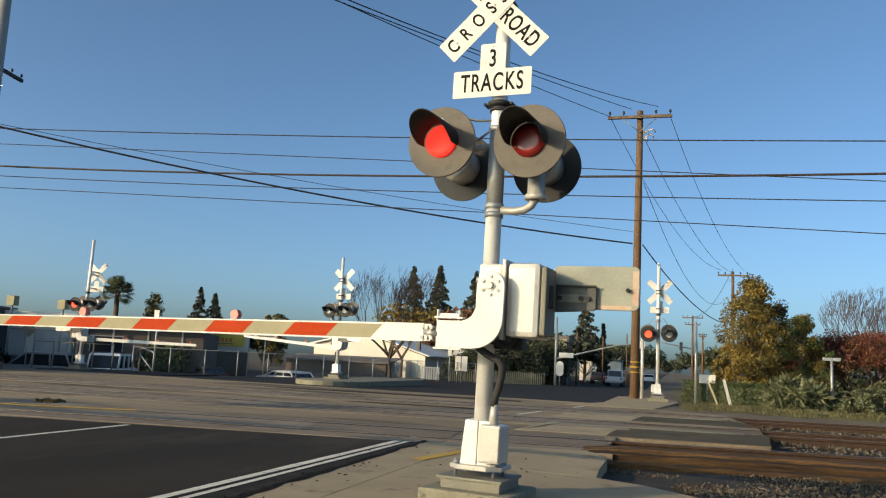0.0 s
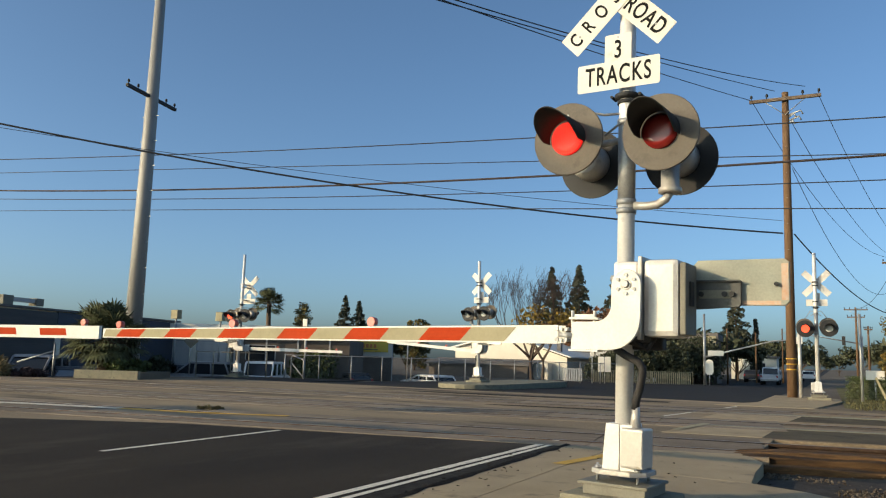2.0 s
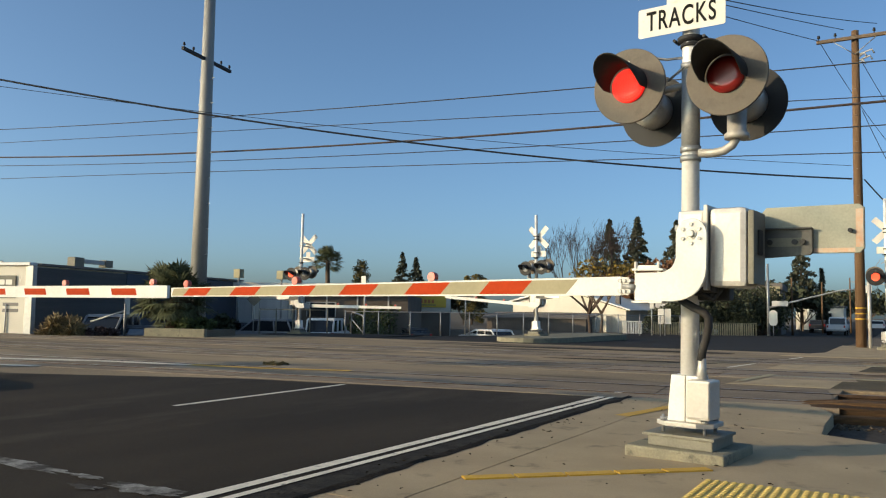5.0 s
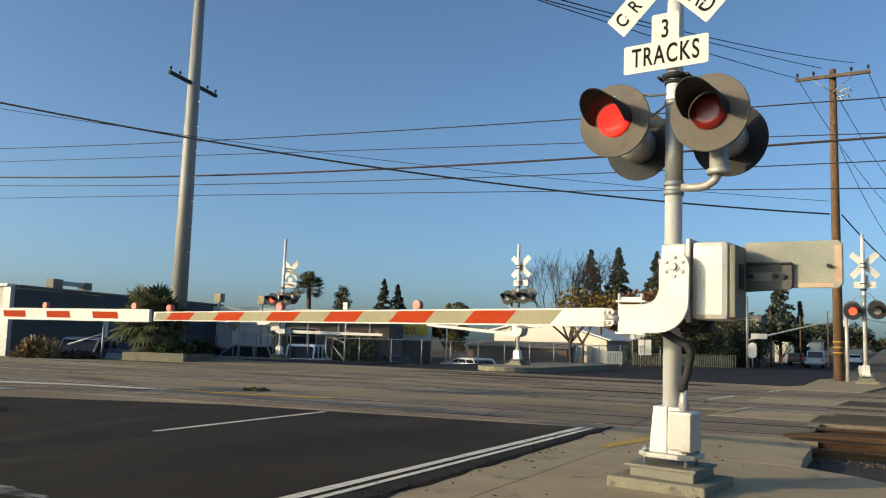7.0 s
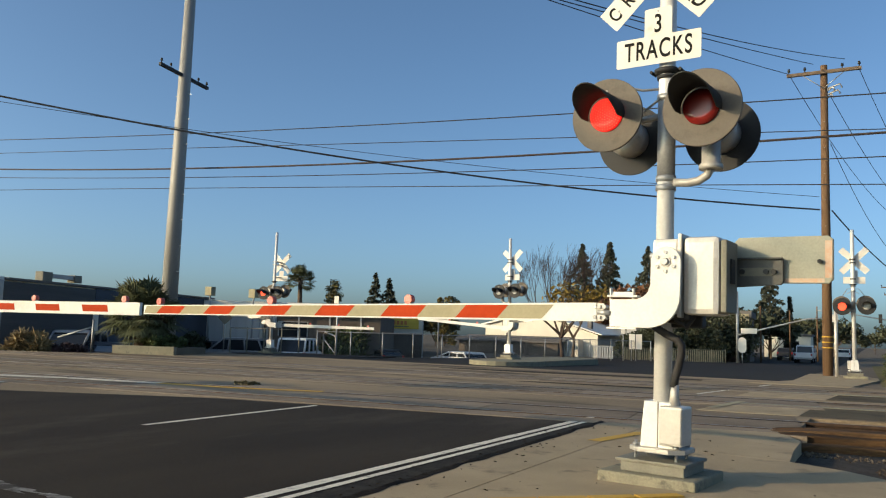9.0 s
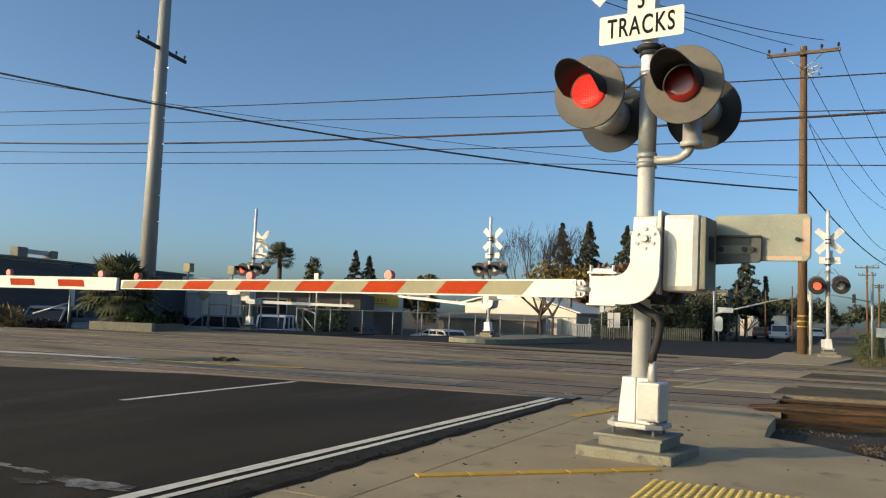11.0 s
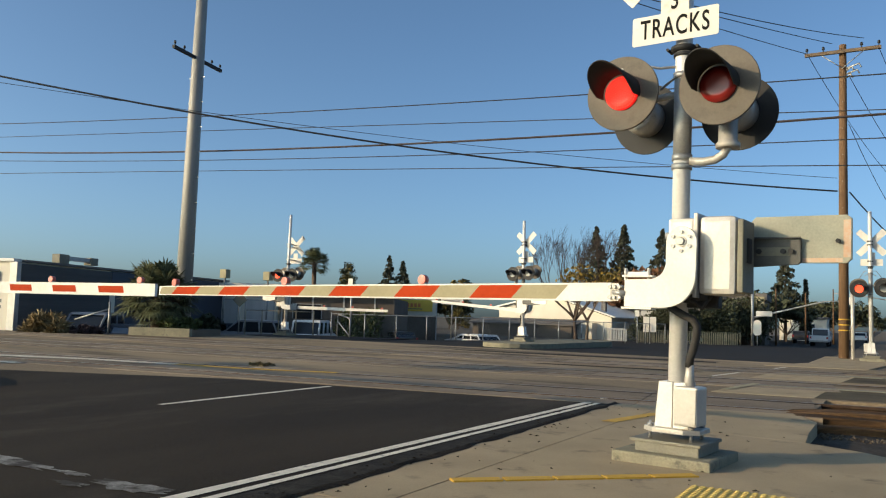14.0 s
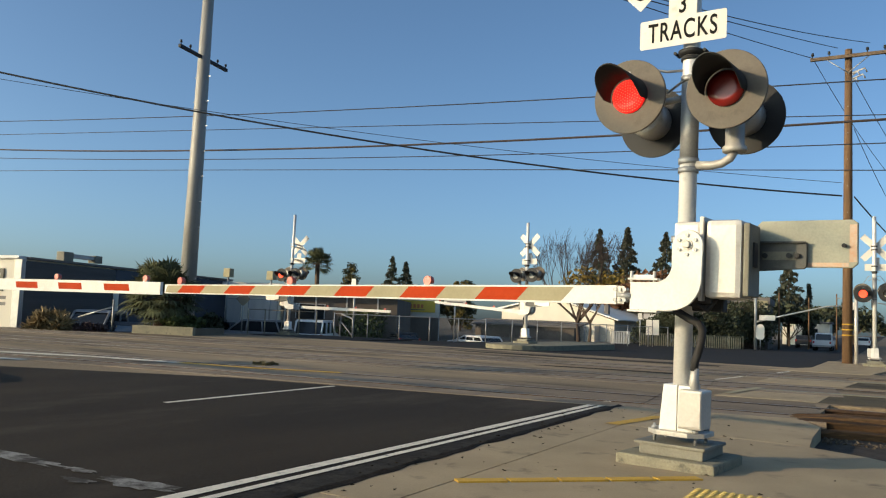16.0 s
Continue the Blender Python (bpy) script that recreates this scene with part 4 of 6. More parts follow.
        rod("hose", RUBBER, s, [(0.125, -0.08, 0.8), (0.135, -0.085, 0.88), (0.17, -0.1, 0.97), (0.2, -0.13, 1.08), (0.205, -0.14, 1.15), (0.17, -0.15, 1.2), (0.08, -0.155, 1.24), (-0.01, -0.15, 1.29), (-0.07, -0.13, 1.37), (-0.085, -0.1, 1.46)], 0.034, 12, "black flexible cable hose")
        for q in (0, 1):
            rod("cable", RUBBER, s, [(0.02 + q * 0.1, -0.13, 1.44), (0.1 + q * 0.08, -0.17 - q * 0.03, 1.36), (0.22 + q * 0.03, -0.16, 1.33 - q * 0.03), (0.3 + q * 0.02, -0.14, 1.42)], 0.022, 8)
        rod("hose_elbow", SILVER_OLD, s, [(-0.085, -0.1, 1.43), (-0.085, -0.1, 1.47), (-0.095, -0.08, 1.54), (-0.07, -0.04, 1.57)], [0.05, 0.046, 0.042, 0.04], 12, "weathered metal hose elbow")
        solid("linkage_box", BLACK, s, 0.06, 0.34, -0.02, 0.1, 1.3, 1.44, bevel=0.02)
        rod("buffer_rod", STEEL_PLATE, s, [(-0.2, 0.02, 1.46), (-0.1, 0.03, 1.38), (0.02, 0.04, 1.42)], 0.025, 8)
        solid("cable_gland", RUBBER, s, 0.02, 0.3, -0.22, -0.06, 1.36, 1.44, bevel=0.02)
    return s


signal(-1.617, 7.02, 0.014, -7, "silver railroad crossing signal with lit red lamp and lowered gate", -1, 6.93, (1, 0, 0, 0), True, lean=0.8, droop=-0.12)
signal(-16.85, 8.11, 0.01, 2, "silver crossing signal on the median with lowered gate", 1, 7.87, (1, 0, 0, 0), True, droop=0.0, pale=True)
signal(-14.55, 34.1, 0.17, 172, "silver crossing signal on the island seen from behind", 1, 5.7, (0, 0, 0, 0), False, lean=0.5, top=5.55, droop=0.42, lamp_z=3.2)
signal(-26.3, 31.5, 0.0, 184, "silver crossing signal at the far kerb with lowered gate", -1, 5.7, (0, 0, 0, 1), False, lean=-0.5, top=6.05, lamp_z=3.1, reach=0.38)
signal(-0.47, 34.75, 0.03, 183, "slim silver crossing signal without gate beside the pavement", 0, 1, (0, 0, 0, 1), False, top=5.72, lamp_z=2.84)


# ---- plants ----
def leaf_cloud(name, centres, radii, per, size, material, parent, seed, aspect=1.6, squash=0.8, droop=0.0):
    r = np.random.RandomState(seed)
    verts, faces = [], []
    for (cx, cy, cz), rad in zip(centres, radii):
        for _ in range(per):
            v = r.normal(size=3)
            v *= rad * r.rand() ** 0.45 / np.linalg.norm(v)
            p = np.array((cx + v[0], cy + v[1], cz + v[2] * squash))
            a = r.normal(size=3)
            a[2] -= droop
            a /= np.linalg.norm(a)
            b = np.cross(a, r.normal(size=3))
            b /= np.linalg.norm(b) + 1e-9
            s = size * r.uniform(0.55, 1.35)
            a, b = a * s * aspect / 2, b * s / 2
            o = len(verts)
            verts += [tuple(p - a), tuple(p + b * 0.8 - a * 0.1), tuple(p + a), tuple(p - b * 0.8 + a * 0.1)]
            faces.append((o, o + 1, o + 2, o + 3))
    return from_arrays(name, verts, faces, material, parent)


def limbs(bm, base, direction, length, radius, depth, rnd, tips, spread=0.75, kids=3, n=6, rise=0.25):
    """A tapered limb that forks; the ends are gathered in tips."""
    pts, rad = [Vector(base)], [radius]
    d = Vector(direction).normalized()
    for k in range(1, 4):
        d = (d + Vector((rnd.uniform(-0.16, 0.16), rnd.uniform(-0.16, 0.16), rnd.uniform(-0.05, 0.14)))).normalized()
        pts.append(pts[-1] + d * length / 3)
        rad.append(radius * (1 - 0.17 * k))
    tube(bm, pts, rad, n, caps=False)
    if depth == 0:
        tips.append(tuple(pts[-1]))
        return
    for k in range(kids):
        a = 2 * math.pi * (k + rnd.random() * 0.7) / kids
        side = Vector((math.cos(a), math.sin(a), 0))
        nd = (d + side * spread * rnd.uniform(0.7, 1.2) + Vector((0, 0, rise))).normalized()
        limbs(bm, pts[-1] if k else pts[-2], nd, length * rnd.uniform(0.6, 0.82), max(0.011, radius * 0.5), depth - 1, rnd, tips, spread, kids, max(3, n - 1), rise)


def broadleaf(x, y, h, label, leaf, seed, per=90, size=0.2, clump=0.16, depth=2, kids=4, trunk=0.25, bark=BARK, spread=0.75, leaf2=None, wide=1.0, rise=0.25):
    t = thing("tree", x, y, fall(y), label, "tree", rz=seed * 37 % 360)
    rnd = random.Random(seed)
    bm, tips = bmesh.new(), []
    limbs(bm, (0, 0, -0.1), (0, 0, 1), h * trunk, h * 0.022, 0, rnd, tips, n=8)
    top = tips.pop()
    for k in range(kids):
        a = 2 * math.pi * (k + 0.5 * rnd.random()) / kids
        limbs(bm, (top[0], top[1], top[2] - rnd.uniform(0, 0.12) * h * trunk), (math.cos(a) * wide * rnd.uniform(0.5, 1.0), math.sin(a) * wide * rnd.uniform(0.5, 1.0), rnd.uniform(0.6, 1.0)), h * 0.3, h * 0.014, depth, rnd, tips, spread, 3, 5, rise)
    part("trunk", bm, bark, t, "forking bark-covered trunk")
    if leaf:
        zmax = max(p[2] for p in tips)
        tips = [(p[0], p[1], p[2] * h * 0.9 / max(zmax, 0.1)) if zmax > h else p for p in tips]
        half = len(tips) // 2 if leaf2 else len(tips)
        rnd.shuffle(tips)
        leaf_cloud("crown", tips[:half], [h * clump * rnd.uniform(0.6, 1.25) for _ in tips[:half]], per, size, leaf, t, seed)
        if leaf2:
            leaf_cloud("crown", tips[half:], [h * clump * rnd.uniform(0.6, 1.25) for _ in tips[half:]], per, size, leaf2, t, seed + 1)
    return t


def conifer(x, y, h, r, label, seed, material=None, base=0.12, gaps=0.2, size=0.24):
    t = thing("conifer", x, y, fall(y), label, "tree")
    rnd = random.Random(seed)
    bm = bmesh.new()
    tube(bm, [(0, 0, -0.1), (0, 0, h * 0.5), (0, 0, h * 0.98)], [h * 0.02, h * 0.012, 0.02], 7)
    part("trunk", bm, BARK, t)
    cs, rs = [], []
    levels = int(h * 4)
    for k in range(levels):
        u = k / levels
        z = h * (base + (1 - base) * u)
        reach = r * (1 - u) * rnd.uniform(0.72, 1.12) + 0.04
        for j in range(max(4, int(14 * (1 - u)))):
            if rnd.random() < gaps:
                continue
            a = rnd.uniform(0, 6.283)
            for f in (0.4, 0.75, 1.0):
                cs.append((math.cos(a) * reach * f, math.sin(a) * reach * f, z - 0.22 * reach * f))
                rs.append(0.1 + 0.085 * r * (1 - u) ** 0.8 * (1.2 - f * 0.5))
    leaf_cloud("crown", cs, rs, 9, size, material or LEAF_CONIFER, t, seed, 2.2, 0.5, 0.8)
    return t


def dense_tree(x, y, h, widths, label, leaf, leaf2, seed, n=80, per=190, size=0.085):
    """A tree whose crown follows given half-widths from foot to top, uneven, with gaps."""
    t = thing("tree", x, y, fall(y), label, "tree")
    rnd = random.Random(seed)
    bm, tips = bmesh.new(), []
    tube(bm, [(0, 0, -0.1), (0.05, 0, h * 0.3), (-0.05, 0.05, h * 0.75)], [h * 0.02, h * 0.014, h * 0.004], 8)
    a, b, ra, rb = [], [], [], []
    for k in range(n):
        u = 0.06 + 0.92 * (k + rnd.random()) / n
        i = u * (len(widths) - 1)
        w = widths[int(i)] + (widths[min(int(i) + 1, len(widths) - 1)] - widths[int(i)]) * (i % 1)
        an, q = rnd.uniform(0, 6.283), rnd.random() ** 0.5 * rnd.uniform(0.75, 1.1)
        p = (math.cos(an) * w * q, math.sin(an) * w * q, h * u)
        tube(bm, [(p[0] * 0.05, p[1] * 0.05, h * max(0.12, u - 0.22)), (p[0] * 0.55, p[1] * 0.55, h * (u - 0.06)), p], [h * 0.005, h * 0.003, 0.006], 4, False)
        lit = rnd.random() < 0.5
        (a if lit else b).append(p)
        (ra if lit else rb).append(h * rnd.uniform(0.045, 0.105))
    part("trunk", bm, BARK, t)
    leaf_cloud("crown", a, ra, per, size, leaf, t, seed)
    leaf_cloud("crown", b, rb, per, size, leaf2, t, seed + 1)
    return t


def bush(x, y, w, h, label, material, seed, n=26, per=90, size=0.12, z=None, name="bush", aspect=1.6, d=None):
    t = thing(name, x, y, fall(y) if z is None else z, label, "bush")
    rnd = random.Random(seed)
    bm = bmesh.new()
    cs = []
    for _ in range(n):
        a, q = rnd.uniform(0, 6.283), rnd.random() ** 0.5
        p = (math.cos(a) * q * w / 2, math.sin(a) * q * (d or w) / 2, h * rnd.uniform(0.2, 0.85) * (1 - 0.35 * q * q))
        cs.append(p)
        tube(bm, [(p[0] * 0.2, p[1] * 0.2, -0.05), p], [0.02, 0.008], 4, False)
    part("stems", bm, BARK, t)
    leaf_cloud("foliage", cs, [h * rnd.uniform(0.18, 0.3) for _ in cs], per, size, material, t, seed, aspect)
    return t


def fan_fronds(t, z0, count, length, spread_lo, spread_hi, seed, material):
    """Stalks that end in fans of narrow blades."""
    r = random.Random(seed)
    verts, faces = [], []
    bm = bmesh.new()
    for k in range(count):
        a, e = r.uniform(0, 6.283), radians(r.uniform(spread_lo, spread_hi))
        d = Vector((math.cos(a) * math.cos(e), math.sin(a) * math.cos(e), math.sin(e)))
        p0 = Vector((d.x * 0.1, d.y * 0.1, z0 + r.uniform(-0.15, 0.15)))
        p1 = p0 + d * length * r.uniform(0.5, 0.75)
        p1.z -= 0.1 * length * math.cos(e)
        tube(bm, [p0, (p0 + p1) / 2 + Vector((0, 0, 0.05)), p1], [0.022, 0.016, 0.01], 4, False)
        side = d.cross(Vector((0, 0, 1))).normalized()
        up = side.cross(d)
        fan = length * r.uniform(0.45, 0.62)
        for j in range(15):
            b = radians(-100 + 200 * j / 14)
            dd = (d * math.cos(b) + side * math.sin(b) + up * 0.15).normalized()
            tip = p1 + dd * fan * (1 - 0.25 * abs(j - 7) / 7) - Vector((0, 0, fan * 0.22 * r.uniform(0.5, 1.4)))
            mid = p1 + dd * fan * 0.55
            w = dd.cross(up).normalized() * fan * 0.055
            o = len(verts)
            verts += [tuple(p1), tuple(mid + w), tuple(tip), tuple(mid - w)]
            faces.append((o, o + 1, o + 2, o + 3))
    part("stalks", bm, BARK, t)
    from_arrays("fronds", verts, faces, material, t)


# ---- poles and wires ----
def insulator(parent, x, y, z):
    rod("insulator", BLACK, parent, [(x, y, z), (x, y, z + 0.08), (x, y, z + 0.1), (x, y, z + 0.22)], [0.02, 0.02, 0.06, 0.045], 8)


def utility_pole(x, y, h, label, arm=2.8, rz=0, r=0.17, arms=(0.35,), detail=True, lean=0.0):
    p = thing("utility_pole", x, y, fall(y), label, "utility pole", rz=rz, ry=lean)
    rod("pole", POLE_WOOD, p, [(0, 0, -0.2), (0, 0, h * 0.5), (0, 0, h)], [r, r * 0.85, r * 0.68], 14)
    for k, dz in enumerate(arms):
        w = arm / 2 * (1 if k == 0 else 0.75)
        solid("crossarm", CROSSARM_WOOD, p, -w, w, -r - 0.1, -r + 0.02, h - dz - 0.07, h - dz + 0.07, bevel=0.01)
        for sx in (-1, 1):
            rod("brace", GALV, p, [(sx * w * 0.55, -r - 0.05, h - dz - 0.07), (0, -r - 0.02, h - dz - 0.7)], 0.018, 6)
        for xx in (-0.94, -0.5, 0.5, 0.94):
            insulator(p, xx * w, -r - 0.04, h - dz + 0.07)
    if detail:
        for zz in (1.2, 1.42, 1.64):
            rod("yellow_band", YELLOW_PAINT, p, [(0, 0, zz), (0, 0, zz + 0.05)], r * 1.0 + 0.006, 14)
        rod("cable_riser", BLACK, p, [(0.16, -0.06, 0.0), (0.155, -0.06, 3.6)], 0.03, 8)
        for k in range(7):
            solid("pole_step", GALV, p, -0.01, 0.01, -r - 0.07, -r + 0.05, 4 + k * 1.1, 4.02 + k * 1.1)
    return p


wood = utility_pole(-1.47, 36.4, 13.08, "tall brown wooden utility pole with a wide crossarm", 2.85, rz=-2, r=0.205, lean=0.3)
for k, (dx, dz) in enumerate([(0.35, -1.15), (0.55, -1.3), (0.3, -1.45), (0.62, -1.05)]):
    rod("fitting", GALV, wood, [(0.15, -0.15, 13.08 + dz), (dx, -0.25, 13.08 + dz + 0.12), (dx + 0.08, -0.25, 13.08 + dz - 0.05)], 0.035, 6)
utility_pole(5.0, 70.0, 10.2, "grey wooden utility pole with a crossarm behind trees", 2.4, r=0.16, detail=False)
utility_pole(2.9, 110.0, 9.4, "distant wooden utility pole with two crossarms", 2.6, r=0.16, detail=False, arms=(0.3, 1.2))
utility_pole(3.6, 95.0, 6.4, "distant short wooden pole", 0.8, r=0.13, detail=False)
utility_pole(5.2, 62.0, 6.0, "distant wooden pole with a leaning guy", 0.6, r=0.1, detail=False, lean=-14)

steel = thing("transmission_pole", -28.6, 26.9, 0, "tall tapering grey steel transmission pole", "utility pole", ry=0.3)
bm = bmesh.new()
tube(bm, [(0, 0, -0.2), (0, 0, 8), (0, 0, 24)], [0.40, 0.33, 0.19], 12)
part("pole", bm, POLE_STEEL, steel)
for zz in (4.3, 7.4, 9.3, 14.8):
    rod("joint_band", GALV, steel, [(0, 0, zz), (0, 0, zz + 0.12)], [0.385 - 0.0085 * zz + 0.01] * 2, 12)
ca = solid("crossarm", BLACK, steel, -1.9, 1.9, -0.07, 0.07, 12.95, 13.1, bevel=0.01)
ca.rotation_euler = (0, 0, radians(101))
for xx in (-1.8, -1.1, 1.1, 1.8):
    c, q = math.cos(radians(101)), math.sin(radians(101))
    insulator(steel, xx * c, xx * q, 13.1)
for k in range(9):
    solid("pole_step", GALV, steel, -0.5, 0.5, -0.012, 0.012, 2.5 + k * 1.2, 2.53 + k * 1.2)


def curve_wire(a, b, z, u0, u1, r, material, label):
    """A cable over the plan line from a to b, its height given by three terms along it."""
    bm = bmesh.new()
    us = [u0 + (u1 - u0) * k / 40 for k in range(41)]
    tube(bm, [(a[0] + (b[0] - a[0]) * u, a[1] + (b[1] - a[1]) * u, z[0] + z[1] * u + z[2] * u * u) for u in us], r, 5)
    tagged(made("overhead_wire", bm, material), label, "cable", group="overhead wires")


def span_wire(a, b, sag, r, label):
    """One hanging span between two fixings."""
    a, b = Vector(a), Vector(b)
    bm = bmesh.new()
    tube(bm, [a.lerp(b, k / 24) - Vector((0, 0, 4 * sag * (k / 24) * (1 - k / 24))) for k in range(25)], r, 5)
    tagged(made("overhead_wire", bm, WIRE), label, "cable", group="overhead wires")


for z, r, m in (((9.186, -0.03465, 0.00043), 0.022, WIRE), ((8.05, -0.0616, 0.0), 0.017, WIRE), ((7.905, -0.0081, 0.00081), 0.042, WIRE_BROWN), ((7.152, -0.0281, 0.00049), 0.019, WIRE), ((6.292, -0.0558, -0.00007), 0.017, WIRE)):
    curve_wire((0, 28), (1, 28), z, -78, 42, r, m, "long dark cable strung across the road")
curve_wire((-1.65, 36.2), (-26, 18), (6.82, 0.1, 2.02), 0.0, 1.45, 0.036, WIRE, "black cable slanting to a wooden pole")
curve_wire((-1.65, 36.2), (-26, 18), (7.36, 0.2, 1.25), 0.0, 1.2, 0.011, WIRE, "thin cable slanting to a wooden pole")
for x, z in ((-2.8, (12.75, -3.25, 0.35)), (-1.8, (13.05, -4.0, 0.3)), (-0.6, (13.12, -5.0, 0.8))):
    curve_wire((x, 36.2), (x - 5.6, 16.3), z, 0.0, 2.2, 0.015, WIRE, "thin dark wire from the pole crossarm")
for x, z, e, ze, sag in ((-2.75, 12.75, 4.1, 9.9, 1.5), (-0.1, 12.75, 5.9, 9.9, 1.1), (-1.2, 11.7, 5.0, 9.7, 1.2), (-1.2, 9.6, 4.2, 7.2, 1.9)):
    span_wire((x, 36.3, z), (e, 70, ze), sag, 0.014, "thin dark wire running to the next pole")
span_wire((-1.2, 36.5, 6.8), (5.0, 70, 5.4), 0.9, 0.03, "dark cable drooping behind the trees")
span_wire((5, 70, 10.0), (2.9, 110, 8.7), 1.2, 0.02, "thin wire between far poles")


# ---- buildings ----
def opening(name, material, parent, x0, x1, z0, z1, y=-0.03, label="", ribs=0):
    """A framed panel set in the wall's front, with a sunk leaf."""
    o = solid(name, material, parent, x0, x1, y, y + 0.05, z0, z1, label=label)
    for dims in ((x0 - 0.06, x0, z0, z1 + 0.06), (x1, x1 + 0.06, z0, z1 + 0.06), (x0, x1, z1, z1 + 0.06)):
        solid("frame", GALV, o, dims[0], dims[1], y - 0.03, y + 0.04, dims[2], dims[3])
    for k in range(ribs):
        zz = z0 + (z1 - z0) * (k + 0.5) / ribs
        solid("rib", material, o, x0, x1, y - 0.02, y - 0.001, zz - 0.03, zz + 0.03)
    return o


# shop with white front and dark side; the boarded side's grey includes its shade
shop = thing("shop_building", -29.6, 19.3, 0, "low white stucco shop with dark side wall and painted signs", "building", rz=14)
shop.matrix_world = pose(-33.2, 21.6, -0.143, 0, 0, 14) @ Matrix.Scale(1.12, 4)
solid("wall", STUCCO, shop, -14, 0, 0, 16, -1.4, 2.78, label="white stucco front wall")
solid("side_wall", SIDING, shop, 0.003, 0.10, 0.17, 5.6, -1.4, 2.72, label="grey boarded side wall, its colour darkened for shade")
for k in range(14):
    solid("siding_board", SIDING, shop, 0.101, 0.118, 0.18, 5.58, -0.1 + k * 0.2, 0.085 + k * 0.2)
solid("side_wall", WALL_NAVY, shop, 0.003, 0.12, 5.62, 16.0, -1.4, 2.75, label="navy side wall")
solid("corner_post", GALV, shop, -0.2, 0.12, -0.06, 0.16, -0.2, 2.77, label="pale grey corner pilaster")
solid("door_frame", STUCCO, shop, 0.121, 0.16, 5.5, 5.85, 0, 2.0)
solid("roof", ROOF_WHITE, shop, -14, -0.01, -0.12, 0.3, 2.785, 2.9, label="white parapet edge")
solid("roof_edge", ROOF_GREY, shop, -14, 0.18, 0.301, 16, 2.785, 2.88, label="dark grey roof edge")
sb = solid("sign_board", BOARD_OLIVE, shop, -5.4, -0.7, -0.06, -0.002, 1.5, 2.38, label="dark olive sign board")
lettering("FREE ESTIMATES", 0.33, pose(-2.05, -0.064, 1.71), SIGN_WHITE, sb, 0.8, 0.005)
for k, w in enumerate((0.3, 0.26, 0.3, 0.22, 0.3, 0.28, 0.3)):
    solid("text_bar", SIGN_WHITE, sb, -3.2 + k * 0.34, -3.2 + k * 0.34 + w, -0.064, -0.0605, 2.02, 2.22)
solid("text_bar", SIGN_WHITE, sb, -4.7, -3.75, -0.064, -0.0605, 1.65, 2.2)
for k in range(4):
    solid("number_bar", BAR_DARK, shop, -3.55 + k * 0.52, -3.19 + k * 0.52, -0.012, -0.002, 0.62, 1.28)
for k in range(2):
    solid("text_bar", BAR_GREY, shop, -1.3, -0.55, -0.012, -0.002, 0.94 + k * 0.24, 1.07 + k * 0.24)
rod("downpipe", GALV, shop, [(-1.1, -0.05, 0), (-1.1, -0.05, 1.25)], 0.03, 8)
for k in range(3):
    solid("wall_letter_bar", GALV, shop, 0.121, 0.13, 7.2 + k * 0.9, 7.9 + k * 0.9, 2.05, 2.25)
hv = solid("roof_unit", STEEL_PLATE, shop, -1.3, -0.9, 3.4, 4.0, 2.92, 3.36, bevel=0.02, label="grey rooftop cooling unit")
solid("roof_duct", GALV, hv, -1.25, -0.95, 4.01, 5.4, 3.12, 3.3)
solid("roof_fan", STEEL_PLATE, hv, -1.3, -0.9, 5.41, 5.9, 3.0, 3.34, bevel=0.02)
for k in range(7):
    rod("roof_ornament", STUCCO, shop, [(-3.6 + k * 0.32, 0.2, 2.9), (-3.55 + k * 0.32, 0.2, 2.96 + 0.12 * (k % 3))], 0.06, 6)
rod("roof_vent", GALV, shop, [(-0.4, 12, 2.9), (-0.4, 12, 3.3)], [0.12, 0.05], 8)

# storage units: white doored front, then a long dark wing under a white roof edge
store = thing("storage_building", -31.8, 41.0, fall(41), "long low storage building with white roof edge and roller doors", "building", rz=26)
solid("wall", STUCCO, store, -9.5, -2.5, 0, 10, -1.4, 2.6)
# the dark wall colour stands for the shade on this wing
solid("wall", WALL_BROWN, store, -2.49, 5.0, 0.4, 10, -1.4, 2.35, label="wall with its shade put into a dark colour")
solid("roof", ROOF_WHITE, store, -9.7, 5.3, -0.5, 10, 2.62, 3.02, label="bright white roof edge")
solid("roof_top", ROOF_GREY, store, -16, 4, 6, 12, 3.03, 3.25)
solid("stripe", ORANGE_BAND, store, -9.5, -2.5, -0.02, -0.002, 2.28, 2.4)
solid("stripe", BLUE_BAND, store, -9.5, -2.5, -0.02, -0.002, 2.17, 2.26)
for k in range(3):
    opening("roller_door", WALL_GREY, store, -9.2 + k * 2.35, -7.4 + k * 2.35, -0.95, 1.95, label="grey ribbed roller door", ribs=8)
opening("window", GLASS, store, -1.5, 0.3, 0.9, 1.8, y=0.37)
for k in range(4):
    solid("pilaster", WALL_GREY, store, -2.3 + k * 2.0, -2.2 + k * 2.0, 0.34, 0.398, 0, 2.35)
wing = thing("warehouse_roof", -60, 62, fall(62), "distant low grey warehouse with flat roof", "building", rz=25)
solid("wall", WALL_GREY, wing, -20, 14, 0, 8, -0.2, 3.4)
solid("roof", ROOF_GREY, wing, -20.3, 14.3, -0.3, 8.3, 3.4, 3.7)

